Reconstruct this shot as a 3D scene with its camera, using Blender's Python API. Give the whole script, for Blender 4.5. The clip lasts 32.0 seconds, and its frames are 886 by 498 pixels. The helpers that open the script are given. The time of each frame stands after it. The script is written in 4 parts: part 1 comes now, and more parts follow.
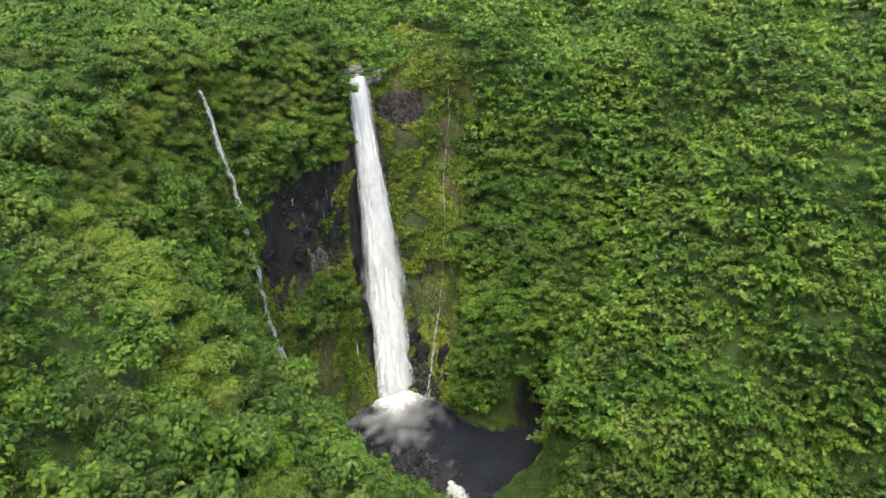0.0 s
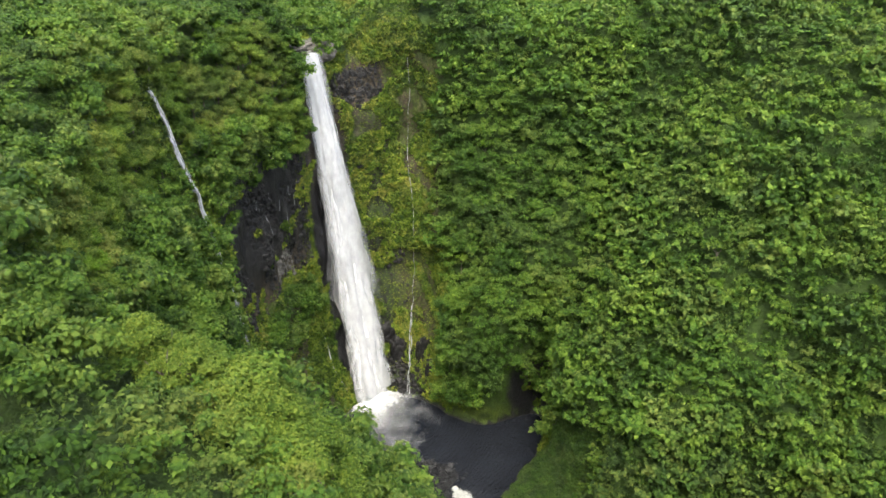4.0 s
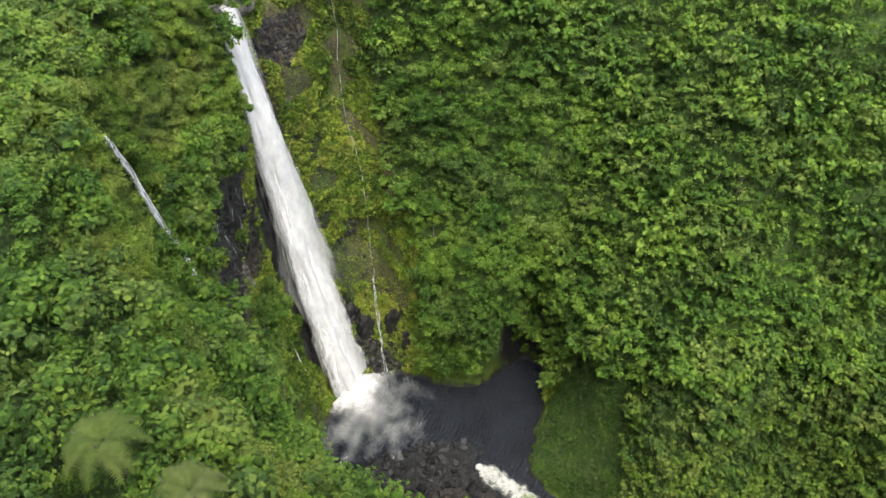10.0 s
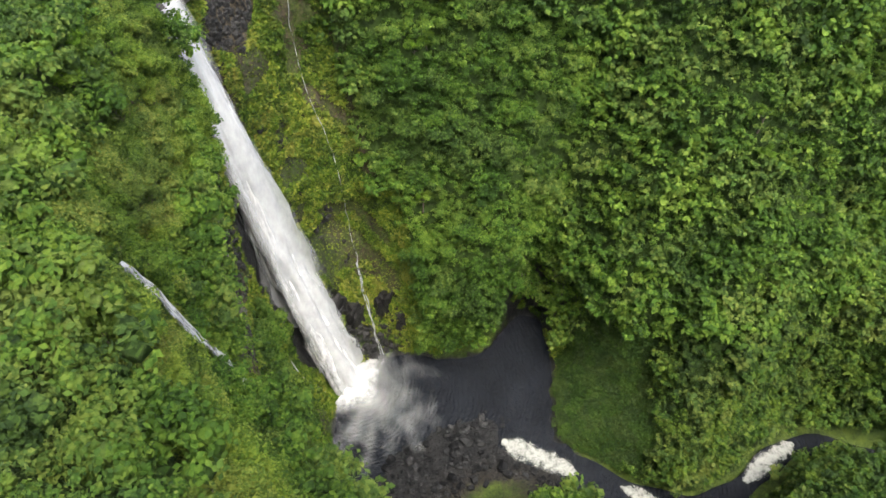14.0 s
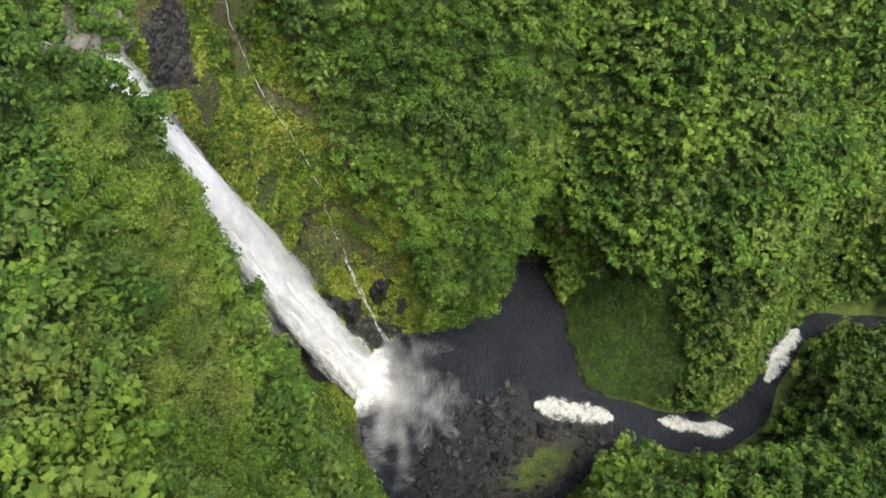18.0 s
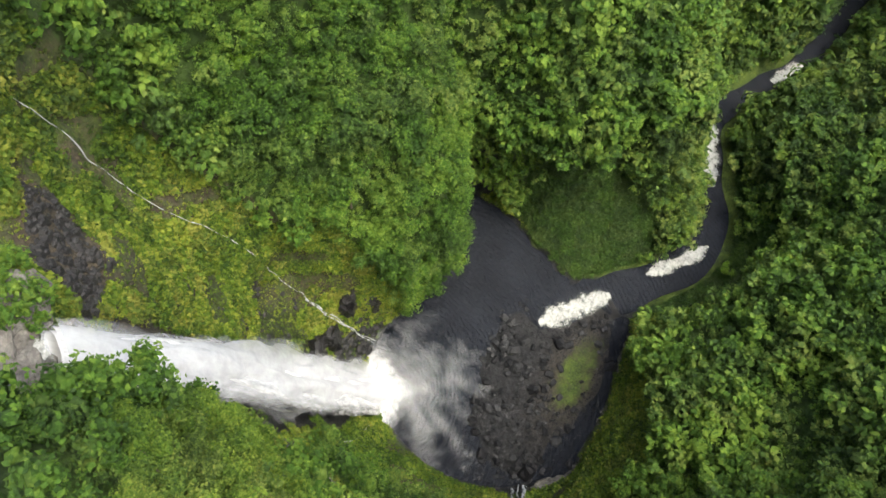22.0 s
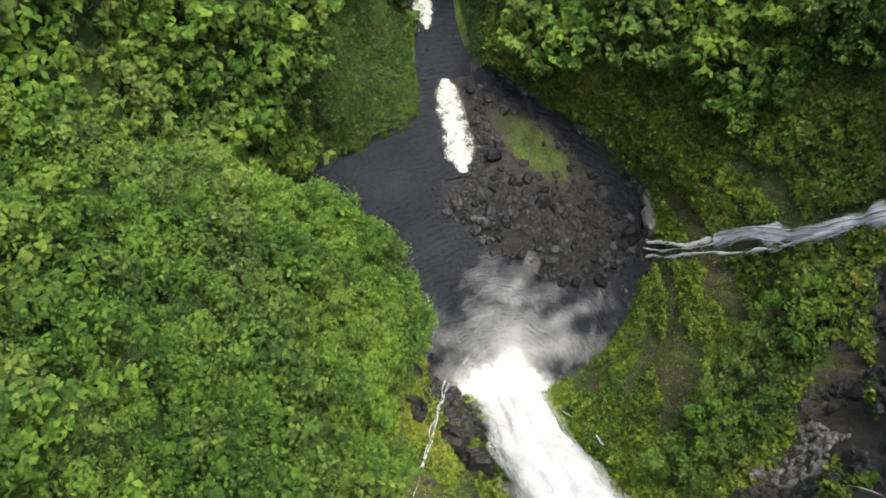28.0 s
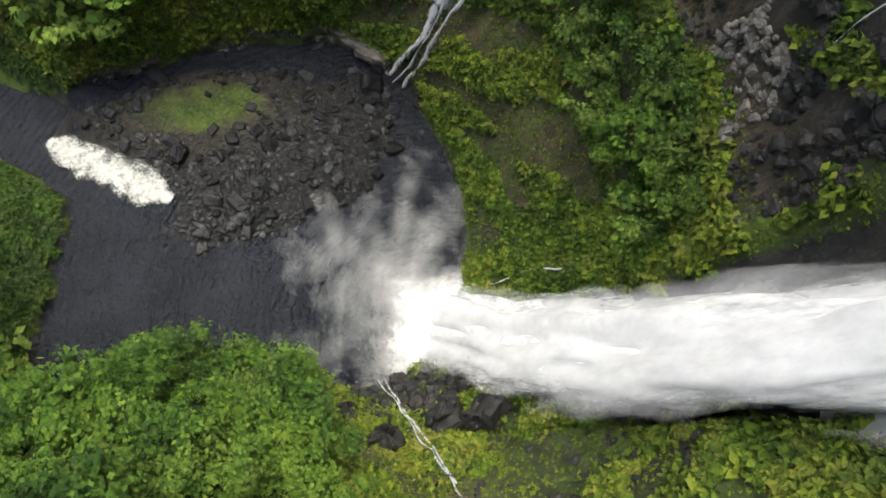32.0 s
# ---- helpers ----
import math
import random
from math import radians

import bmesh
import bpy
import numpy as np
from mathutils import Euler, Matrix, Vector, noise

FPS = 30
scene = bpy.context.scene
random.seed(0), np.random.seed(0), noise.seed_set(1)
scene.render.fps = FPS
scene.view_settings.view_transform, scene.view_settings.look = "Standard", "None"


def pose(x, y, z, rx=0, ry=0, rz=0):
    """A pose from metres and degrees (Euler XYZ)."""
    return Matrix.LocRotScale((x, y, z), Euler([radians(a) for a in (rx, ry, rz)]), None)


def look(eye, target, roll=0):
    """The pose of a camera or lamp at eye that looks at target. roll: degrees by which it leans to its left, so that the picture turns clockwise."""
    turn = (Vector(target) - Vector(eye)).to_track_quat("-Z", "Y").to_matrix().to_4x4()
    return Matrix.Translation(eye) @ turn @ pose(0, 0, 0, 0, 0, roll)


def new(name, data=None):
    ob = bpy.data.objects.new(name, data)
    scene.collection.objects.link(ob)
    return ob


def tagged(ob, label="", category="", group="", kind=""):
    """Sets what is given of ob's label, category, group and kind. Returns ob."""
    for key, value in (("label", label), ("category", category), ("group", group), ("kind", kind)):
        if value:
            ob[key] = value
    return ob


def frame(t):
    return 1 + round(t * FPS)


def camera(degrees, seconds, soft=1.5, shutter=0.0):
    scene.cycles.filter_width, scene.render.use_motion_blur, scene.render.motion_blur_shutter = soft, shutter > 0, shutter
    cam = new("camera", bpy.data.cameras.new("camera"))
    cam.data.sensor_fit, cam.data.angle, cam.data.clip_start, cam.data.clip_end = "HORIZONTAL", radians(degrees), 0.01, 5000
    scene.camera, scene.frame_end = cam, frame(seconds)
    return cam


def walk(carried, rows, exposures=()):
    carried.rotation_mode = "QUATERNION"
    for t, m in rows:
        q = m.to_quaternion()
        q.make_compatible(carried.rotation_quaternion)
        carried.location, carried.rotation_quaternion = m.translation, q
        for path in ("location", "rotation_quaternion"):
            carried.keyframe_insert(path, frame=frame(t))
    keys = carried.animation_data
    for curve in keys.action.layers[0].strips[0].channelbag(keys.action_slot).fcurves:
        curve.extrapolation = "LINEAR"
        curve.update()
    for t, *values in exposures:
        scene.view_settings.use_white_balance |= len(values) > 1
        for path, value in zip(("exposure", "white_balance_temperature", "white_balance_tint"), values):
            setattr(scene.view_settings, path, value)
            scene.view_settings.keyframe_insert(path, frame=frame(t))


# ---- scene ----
cam = camera(62.10, 32.0)
PATH = [
    (0, (72.03, -159.64, 158.81), (41.02, -77.26, 111.35), -0.09),
    (0.5, (68.21, -158.12, 158.85), (38.64, -75.55, 110.81), -0.14),
    (1, (64.24, -156.53, 158.82), (36.30, -73.73, 110.20), -0.16),
    (1.5, (60.29, -154.86, 158.89), (34.31, -71.78, 109.68), -0.10),
    (2, (56.36, -152.85, 159.02), (32.73, -69.45, 109.14), 0.01),
    (2.5, (52.41, -151.09, 159.12), (31.19, -67.41, 108.66), 0.11),
    (3, (48.54, -149.20, 159.33), (29.40, -65.56, 107.97), 0.09),
    (3.5, (44.56, -147.33, 159.53), (27.28, -63.97, 107.06), -0.00),
    (5.5, (27.87, -139.46, 160.29), (20.96, -57.62, 103.23), -0.31),
    (6, (23.71, -137.23, 160.62), (19.42, -56.03, 102.41), -0.37),
    (6.5, (19.45, -134.83, 161.30), (17.73, -54.48, 101.79), -0.34),
    (7, (15.17, -132.18, 161.80), (16.12, -52.72, 101.09), -0.18),
    (7.5, (11.20, -129.18, 162.19), (14.62, -50.68, 100.33), 0.11),
    (8, (7.41, -125.52, 162.56), (13.02, -48.13, 99.48), 0.30),
    (8.5, (3.84, -121.92, 162.97), (11.46, -45.68, 98.72), 0.54),
    (9, (0.53, -118.49, 163.24), (9.93, -43.33, 97.95), 0.60),
    (9.5, (-2.54, -114.75, 163.31), (8.27, -40.73, 96.95), 0.62),
    (10, (-5.73, -110.55, 163.66), (6.53, -37.95, 95.98), 0.74),
    (10.5, (-8.12, -106.98, 163.81), (5.46, -35.66, 95.04), 0.72),
    (11, (-10.57, -102.86, 164.19), (4.77, -33.16, 94.15), 0.89),
    (11.5, (-12.85, -98.87, 164.58), (4.34, -30.89, 93.29), 1.11),
    (12, (-15.05, -94.80, 164.84), (3.92, -28.67, 92.27), 1.31),
    (12.5, (-17.14, -90.60, 165.08), (3.38, -26.48, 91.13), 1.44),
    (13, (-19.03, -86.20, 165.38), (2.70, -24.25, 89.94), 1.45),
    (13.5, (-20.85, -81.81, 165.79), (1.90, -22.08, 88.89), 1.47),
    (14, (-22.65, -77.20, 166.06), (1.13, -19.77, 87.73), 1.63),
    (14.5, (-24.23, -72.21, 166.09), (0.39, -17.16, 86.32), 1.81),
    (15, (-25.47, -67.29, 166.31), (-0.21, -14.65, 85.12), 1.92),
    (15.5, (-26.37, -62.42, 166.64), (-0.55, -12.32, 84.04), 2.07),
    (17.5, (-28.66, -44.05, 166.35), (-0.48, -4.05, 79.14), 2.88),
    (18, (-28.81, -39.32, 166.26), (0.37, -2.57, 77.96), 3.20),
    (18.5, (-28.92, -34.54, 165.84), (1.66, -1.39, 76.59), 3.75),
    (19, (-28.69, -29.73, 165.50), (2.87, -0.38, 75.26), 4.31),
    (19.5, (-28.15, -25.26, 165.44), (3.92, 0.47, 74.28), 4.63),
    (20, (-27.31, -20.80, 165.27), (4.75, 1.38, 73.18), 4.96),
    (20.5, (-26.30, -16.65, 165.01), (5.36, 2.23, 72.05), 5.09),
    (21, (-24.96, -12.63, 164.81), (5.80, 3.01, 70.95), 5.16),
    (21.5, (-23.49, -8.70, 164.73), (6.10, 3.86, 70.03), 5.21),
    (22, (-21.77, -4.83, 164.59), (6.42, 4.82, 69.14), 5.32),
    (22.5, (-19.57, -1.26, 164.48), (6.80, 5.81, 68.28), 5.17),
    (23, (-16.79, 2.12, 164.55), (7.31, 6.84, 67.61), 5.18),
    (23.5, (-14.02, 5.16, 164.46), (7.86, 7.89, 66.92), 5.14),
    (24, (-10.76, 8.52, 164.18), (8.69, 9.03, 66.09), 6.25),
    (24.5, (-7.39, 11.00, 164.12), (9.53, 9.89, 65.57), 6.36),
    (25, (-3.86, 13.03, 164.02), (10.53, 10.75, 65.09), 5.96),
    (25.5, (-0.21, 14.63, 161.63), (11.92, 10.97, 62.44), 7.59),
    (27.5, (15.03, 27.08, 132.26), (15.35, 7.80, 34.14), 47.27),
    (28, (15.27, 25.29, 127.63), (14.55, 4.52, 29.81), 38.86),
    (28.5, (15.29, 23.84, 123.35), (12.20, 2.27, 25.75), 33.53),
    (29, (15.43, 22.45, 119.00), (8.39, 1.34, 21.51), 32.10),
    (29.5, (15.46, 22.27, 115.01), (3.74, 2.20, 17.74), 32.41),
    (30, (15.15, 22.24, 111.51), (-0.88, 4.45, 14.41), 33.62),
    (30.5, (14.17, 21.41, 108.09), (-4.81, 6.28, 11.08), 36.01),
    (31, (13.07, 20.71, 105.30), (-7.73, 6.14, 8.58), 37.73),
    (31.5, (12.40, 19.82, 102.99), (-10.32, 4.53, 6.81), 38.42),
    (32, (12.03, 19.16, 100.79), (-12.70, 2.69, 5.31), 38.55),
]
walk(cam, [(t, look(eye, target, roll)) for t, eye, target, roll in PATH], ((0.0, 1.05), (10.0, 1.04), (15.0, 0.98), (20.0, 1.04), (25.0, 1.22), (28.0, 1.30), (32.0, 1.10)))

# ---------------------------------------------------------------- sky and light
world = bpy.data.worlds.new("overcast_sky")
scene.world = world
world.use_nodes = True
SUN_HIGH, SUN_HEAD = radians(70), radians(168)
sky = world.node_tree.nodes.new("ShaderNodeTexSky")
sky.sky_type, sky.sun_disc, sky.sun_elevation, sky.sun_rotation = "NISHITA", False, SUN_HIGH, SUN_HEAD
sky.air_density, sky.dust_density, sky.ozone_density = 1.0, 6.0, 1.0
world.node_tree.links.new(sky.outputs[0], world.node_tree.nodes["Background"].inputs[0])
world.node_tree.nodes["Background"].inputs[1].default_value = 0.25
sun = new("sun", bpy.data.lights.new("sun", "SUN"))
sun.data.energy, sun.data.angle, sun.data.color = 1.88, radians(50), (0.90, 1.0, 0.86)
sun.matrix_world = look((0, 0, 0), (-math.sin(SUN_HEAD) * math.cos(SUN_HIGH), -math.cos(SUN_HEAD) * math.cos(SUN_HIGH), -math.sin(SUN_HIGH)))


# ---------------------------------------------------------------- materials
class Nodes:
    """Short hand for building a node material in world coordinates."""

    def __init__(self, name):
        self.mat = bpy.data.materials.new(name)
        self.mat.use_nodes = True
        self.tree = self.mat.node_tree
        self.bsdf = self.tree.nodes["Principled BSDF"]
        self.out = self.tree.nodes["Material Output"]
        self.geo = self.add("ShaderNodeNewGeometry")
        self.place = self.geo.outputs["Position"]

    def add(self, kind):
        return self.tree.nodes.new(kind)

    def link(self, a, b):
        self.tree.links.new(a, b)

    def noise(self, scale, detail=4.0, rough=0.55, stretch=None):
        n = self.add("ShaderNodeTexNoise")
        n.inputs["Scale"].default_value, n.inputs["Detail"].default_value, n.inputs["Roughness"].default_value = scale, detail, rough
        source = self.place
        if stretch:
            m = self.add("ShaderNodeMapping")
            m.inputs["Scale"].default_value = stretch
            self.link(self.place, m.inputs[0])
            source = m.outputs[0]
        self.link(source, n.inputs["Vector"])
        return n.outputs["Fac"]

    def cells(self, scale):
        n = self.add("ShaderNodeTexVoronoi")
        n.inputs["Scale"].default_value = scale
        self.link(self.place, n.inputs["Vector"])
        split = self.add("ShaderNodeSeparateColor")
        self.link(n.outputs["Color"], split.inputs[0])
        return split.outputs[0]

    def ramp(self, fac, stops):
        n = self.add("ShaderNodeValToRGB")
        while len(n.color_ramp.elements) < len(stops):
            n.color_ramp.elements.new(0.5)
        for e, (at, colour) in zip(n.color_ramp.elements, stops):
            e.position, e.color = at, (*colour, 1) if len(colour) == 3 else colour
        self.link(fac, n.inputs[0])
        return n.outputs[0]

    def math(self, what, a, b=None, c=None):
        n = self.add("ShaderNodeMath")
        n.operation = what
        for slot, v in zip(n.inputs, (a, b, c)):
            if v is None:
                continue
            if isinstance(v, (int, float)):
                slot.default_value = v
            else:
                self.link(v, slot)
        return n.outputs[0]

    def mix(self, fac, a, b, how="MIX"):
        n = self.add("ShaderNodeMix")
        n.data_type, n.blend_type = "RGBA", how
        for slot, v in ((n.inputs["Factor"], fac), (n.inputs[6], a), (n.inputs[7], b)):
            if isinstance(v, (int, float)):
                slot.default_value = v
            elif isinstance(v, tuple):
                slot.default_value = (*v, 1)
            else:
                self.link(v, slot)
        return n.outputs[2]

    def attribute(self, name):
        n = self.add("ShaderNodeAttribute")
        n.attribute_name = name
        return n.outputs["Fac"]

    def bump(self, height, strength, distance):
        n = self.add("ShaderNodeBump")
        n.inputs["Strength"].default_value, n.inputs["Distance"].default_value = strength, distance
        self.link(height, n.inputs["Height"])
        self.link(n.outputs[0], self.bsdf.inputs["Normal"])

    def done(self, colour, rough, alpha=None, spec=0.5):
        self.link(colour, self.bsdf.inputs["Base Color"])
        if isinstance(rough, (int, float)):
            self.bsdf.inputs["Roughness"].default_value = rough
        else:
            self.link(rough, self.bsdf.inputs["Roughness"])
        self.bsdf.inputs["Specular IOR Level"].default_value = spec
        if alpha is not None:
            self.link(alpha, self.bsdf.inputs["Alpha"])
        return self.mat


def leaf_material(name, dark, mid, light, cell=0.23, own=False):
    n = Nodes(name)
    if own:
        info = n.add("ShaderNodeObjectInfo")
        tree_tone = info.outputs["Random"]
    else:
        tree_tone = n.cells(cell)
    tone = n.math("ADD", n.math("MULTIPLY", tree_tone, 0.42), n.math("MULTIPLY", n.geo.outputs["Random Per Island"], 0.62))
    tone = n.math("ADD", tone, n.math("MULTIPLY", n.math("SUBTRACT", n.noise(0.045, 3), 0.5), 1.3))
    tone = n.math("ADD", tone, n.math("MULTIPLY", n.math("SUBTRACT", n.noise(2.6, 3, 0.7), 0.5), 0.7))
    n.bump(n.noise(3.0, 5, 0.8), 1.0, 0.45)
    colour = n.ramp(tone, ((0.10, dark), (0.52, mid), (0.95, light)))
    # some trees are greyer and browner than others
    grey = n.ramp(n.math("ADD", n.math("MULTIPLY", n.cells(cell * 0.8), 0.6), n.math("MULTIPLY", n.noise(0.03, 2), 0.6)), ((0.55, (0, 0, 0)), (0.85, (1, 1, 1))))
    colour = n.mix(n.math("MULTIPLY", grey, 0.6), colour, n.mix(1.0, colour, (1.12, 0.86, 1.75), "MULTIPLY"))
    thin = n.add("ShaderNodeBsdfTranslucent")
    n.link(colour, thin.inputs[0])
    both = n.add("ShaderNodeMixShader")
    both.inputs[0].default_value = 0.28
    mat = n.done(colour, 0.55, spec=0.3)
    n.link(n.bsdf.outputs[0], both.inputs[1])
    n.link(thin.outputs[0], both.inputs[2])
    n.link(both.outputs[0], n.out.inputs[0])
    return mat


FOREST_LEAF = leaf_material("forest_leaves", (0.028, 0.068, 0.009), (0.080, 0.165, 0.018), (0.180, 0.275, 0.034))
# forest leaf colours darkened to stand in for the stream valley's deep shade
SHADED_LEAF = leaf_material("shaded_streamside_leaves", (0.024, 0.058, 0.009), (0.064, 0.128, 0.016), (0.15, 0.22, 0.027))
TREE_LEAF = leaf_material("tree_leaves", (0.042, 0.090, 0.011), (0.120, 0.205, 0.022), (0.235, 0.310, 0.040), own=True)
LIME_LEAF = leaf_material("lime_leaves", (0.075, 0.16, 0.010), (0.13, 0.25, 0.016), (0.20, 0.33, 0.03), own=True)
SHRUB_LEAF = leaf_material("shrub_leaves", (0.026, 0.060, 0.007), (0.100, 0.165, 0.015), (0.245, 0.290, 0.034), cell=0.5)
GRASS_LEAF = leaf_material("bank_grass", (0.018, 0.046, 0.008), (0.040, 0.085, 0.012), (0.075, 0.13, 0.02), cell=0.4)
FERN_LEAF = leaf_material("fern_fronds", (0.055, 0.095, 0.014), (0.095, 0.145, 0.022), (0.15, 0.195, 0.04), own=True)


def ground_material():
    n = Nodes("gorge_ground")
    bare, wet, woods = n.attribute("bare"), n.attribute("wet"), n.attribute("woods")
    patch = n.math("ADD", n.math("MULTIPLY", n.noise(0.22, 5, 0.62, (1, 1, 0.45)), 0.7), n.math("MULTIPLY", n.noise(0.9, 4, 0.6), 0.5))
    streak = n.noise(0.55, 5, 0.65, (1, 1, 0.10))
    patch = n.math("ADD", n.math("MULTIPLY", patch, 0.6), n.math("MULTIPLY", streak, 0.45))
    rockiness = n.ramp(n.math("ADD", patch, n.math("SUBTRACT", bare, 0.62)), ((0.38, (0, 0, 0)), (0.62, (1, 1, 1))))
    moss = n.ramp(n.math("ADD", n.math("MULTIPLY", n.noise(0.35, 5, 0.65), 0.55), n.math("MULTIPLY", n.noise(2.4, 5, 0.7), 0.45)), ((0.39, (0.014, 0.026, 0.005)), (0.5, (0.052, 0.082, 0.010)), (0.61, (0.088, 0.122, 0.016))))
    # floor under trees: litter, its colour darkened for the shade between crowns
    shaded_litter = n.ramp(n.noise(0.8, 4, 0.6), ((0.3, (0.022, 0.042, 0.007)), (0.7, (0.055, 0.100, 0.013))))
    moss = n.mix(woods, moss, shaded_litter)
    stone = n.ramp(n.math("ADD", n.math("MULTIPLY", n.noise(0.6, 6, 0.7, (1, 1, 0.2)), 0.5), n.math("MULTIPLY", n.noise(3.0, 6, 0.75, (1, 1, 0.5)), 0.5)), ((0.38, (0.010, 0.009, 0.008)), (0.49, (0.050, 0.038, 0.022)), (0.58, (0.095, 0.072, 0.042)), (0.68, (0.20, 0.18, 0.15))))
    # near-black of wet rock, used too for the shade painted into the inlet
    soaked_or_shaded = n.ramp(n.noise(0.6, 6, 0.7, (1, 1, 0.25)), ((0.38, (0.005, 0.005, 0.006)), (0.55, (0.013, 0.013, 0.014)), (0.72, (0.036, 0.035, 0.035))))
    stone = n.mix(wet, stone, soaked_or_shaded)
    colour = n.mix(rockiness, moss, stone)
    n.bump(n.math("ADD", n.noise(1.3, 8, 0.7), n.math("MULTIPLY", n.noise(0.45, 6, 0.7, (1, 1, 0.3)), 1.5)), 1.0, 0.7)
    return n.done(colour, n.math("SUBTRACT", 0.9, n.math("MULTIPLY", wet, 0.45)), spec=0.4)


def plain_material(name, stops, scale, rough, bump=0.5, stretch=None, spec=0.5):
    n = Nodes(name)
    colour = n.ramp(n.math("ADD", n.math("MULTIPLY", n.noise(scale, 5, 0.65, stretch), 0.7), n.math("MULTIPLY", n.noise(scale * 7, 4, 0.6), 0.3)), stops)
    n.bump(n.noise(scale * 3, 6, 0.7), bump, 0.3 / scale)
    return n.done(colour, rough, spec=spec)


GROUND = ground_material()
WET_ROCK = plain_material("wet_basalt", ((0.3, (0.005, 0.005, 0.006)), (0.52, (0.018, 0.017, 0.017)), (0.75, (0.060, 0.057, 0.054))), 0.8, 0.5, 0.8, None, 0.3)
GREY_ROCK = plain_material("grey_rock", ((0.3, (0.035, 0.032, 0.027)), (0.5, (0.11, 0.10, 0.088)), (0.75, (0.25, 0.235, 0.21))), 0.5, 0.85, 0.9)


def boulder_material(name, own):
    n = Nodes(name)
    tone = n.add("ShaderNodeObjectInfo").outputs["Random"] if own else n.geo.outputs["Random Per Island"]
    tone = n.math("ADD", n.math("MULTIPLY", tone, 0.55), n.math("MULTIPLY", n.noise(1.6, 5, 0.65), 0.6))
    # random rock tones; the palest stop stands in for sky glints on wet stone
    colour = n.ramp(tone, ((0.3, (0.005, 0.005, 0.006)), (0.6, (0.010, 0.010, 0.011)), (0.82, (0.032, 0.032, 0.033)), (1.0, (0.11, 0.11, 0.11))))
    n.bump(n.noise(3.0, 6, 0.7), 0.7, 0.15)
    return n.done(colour, 0.55, spec=0.15)


BOULDER, STONE = boulder_material("boulder_rock", True), boulder_material("stone_rock", False)
BARK = plain_material("bark", ((0.3, (0.05, 0.04, 0.03)), (0.7, (0.17, 0.14, 0.11))), 2.0, 0.9, 0.6, (1, 1, 0.2))


def pool_material():
    n = Nodes("pool_water")
    murk = n.ramp(n.noise(0.10, 4, 0.6), ((0.3, (0.005, 0.006, 0.009)), (0.7, (0.011, 0.013, 0.018))))
    # waves run out in rings from the foot of the fall
    shift = n.add("ShaderNodeMapping")
    shift.inputs["Location"].default_value = (9.6, -12.2, 0)
    n.link(n.place, shift.inputs[0])
    rings = n.add("ShaderNodeTexWave")
    rings.wave_type, rings.rings_direction = "RINGS", "Z"
    rings.inputs["Scale"].default_value, rings.inputs["Distortion"].default_value, rings.inputs["Detail"].default_value, rings.inputs["Detail Scale"].default_value = 0.30, 11.0, 3.0, 0.5
    n.link(shift.outputs[0], rings.inputs["Vector"])
    height = n.math("ADD", n.math("MULTIPLY", rings.outputs["Fac"], 0.12), n.math("ADD", n.math("MULTIPLY", n.noise(0.9, 4, 0.6), 0.7), n.math("MULTIPLY", n.noise(2.6, 3, 0.6), 0.3)))
    n.bump(height, 1.0, 0.8)
    return n.done(murk, 0.08, spec=0.12)


def white_water(name, low, high, streak, alpha=None, cover=(0.3, 0.7), edge=True):
    """Falling or broken water: bright, streaked along z, with thinner edges held in the mesh's own 'thick' attribute."""
    n = Nodes(name)
    grain = n.math("ADD", n.math("MULTIPLY", n.noise(streak[0], 5, 0.6, streak[1]), 0.65), n.math("MULTIPLY", n.noise(streak[0] * 3.5, 4, 0.6, streak[1]), 0.35))
    colour = n.ramp(grain, ((0.3, low), (0.62, high)))
    opaque = None
    if edge:
        body = n.math("ADD", n.attribute("thick"), n.math("MULTIPLY", n.math("SUBTRACT", grain, 0.5), 1.6 if alpha is None else alpha))
        opaque = n.ramp(body, ((cover[0], (0, 0, 0)), (cover[1], (1, 1, 1))))
    if edge != "soft":
        n.bump(grain, 0.12, 0.5)
    thin = n.add("ShaderNodeBsdfTranslucent")
    n.link(colour, thin.inputs[0])
    both = n.add("ShaderNodeMixShader")
    both.inputs[0].default_value = 0.18
    mat = n.done(colour, 0.6, spec=0.3)
    n.link(n.bsdf.outputs[0], both.inputs[1])
    n.link(thin.outputs[0], both.inputs[2])
    last = both.outputs[0]
    if opaque is not None:
        clear = n.add("ShaderNodeBsdfTransparent")
        fade = n.add("ShaderNodeMixShader")
        n.link(opaque, fade.inputs[0])
        n.link(clear.outputs[0], fade.inputs[1])
        n.link(last, fade.inputs[2])
        last = fade.outputs[0]
    n.link(last, n.out.inputs[0])
    return mat


POOL = pool_material()
FALL = white_water("falling_water", (0.55, 0.555, 0.565), (0.70, 0.70, 0.70), (0.6, (1, 1, 0.09)), 1.5, (0.15, 1.0))
STRAND = white_water("falling_threads", (0.58, 0.585, 0.60), (0.75, 0.75, 0.75), (0.9, (1, 1, 0.08)), 1.5, (0.12, 1.0))
VEIL = white_water("spray", (0.60, 0.61, 0.63), (0.72, 0.73, 0.74), (0.20, (1, 1, 0.5)), 0.62, (0.02, 1.0), "soft")
SPLASH = white_water("landing_splash", (0.68, 0.685, 0.69), (0.80, 0.80, 0.80), (0.45, (1, 1, 0.6)), 0.7, (0.05, 0.95), "soft")
SIDE_MIST = white_water("side_fall_mist", (0.34, 0.35, 0.36), (0.50, 0.51, 0.52), (1.3, (1, 1, 0.06)), 2.4, (0.25, 2.3), "soft")
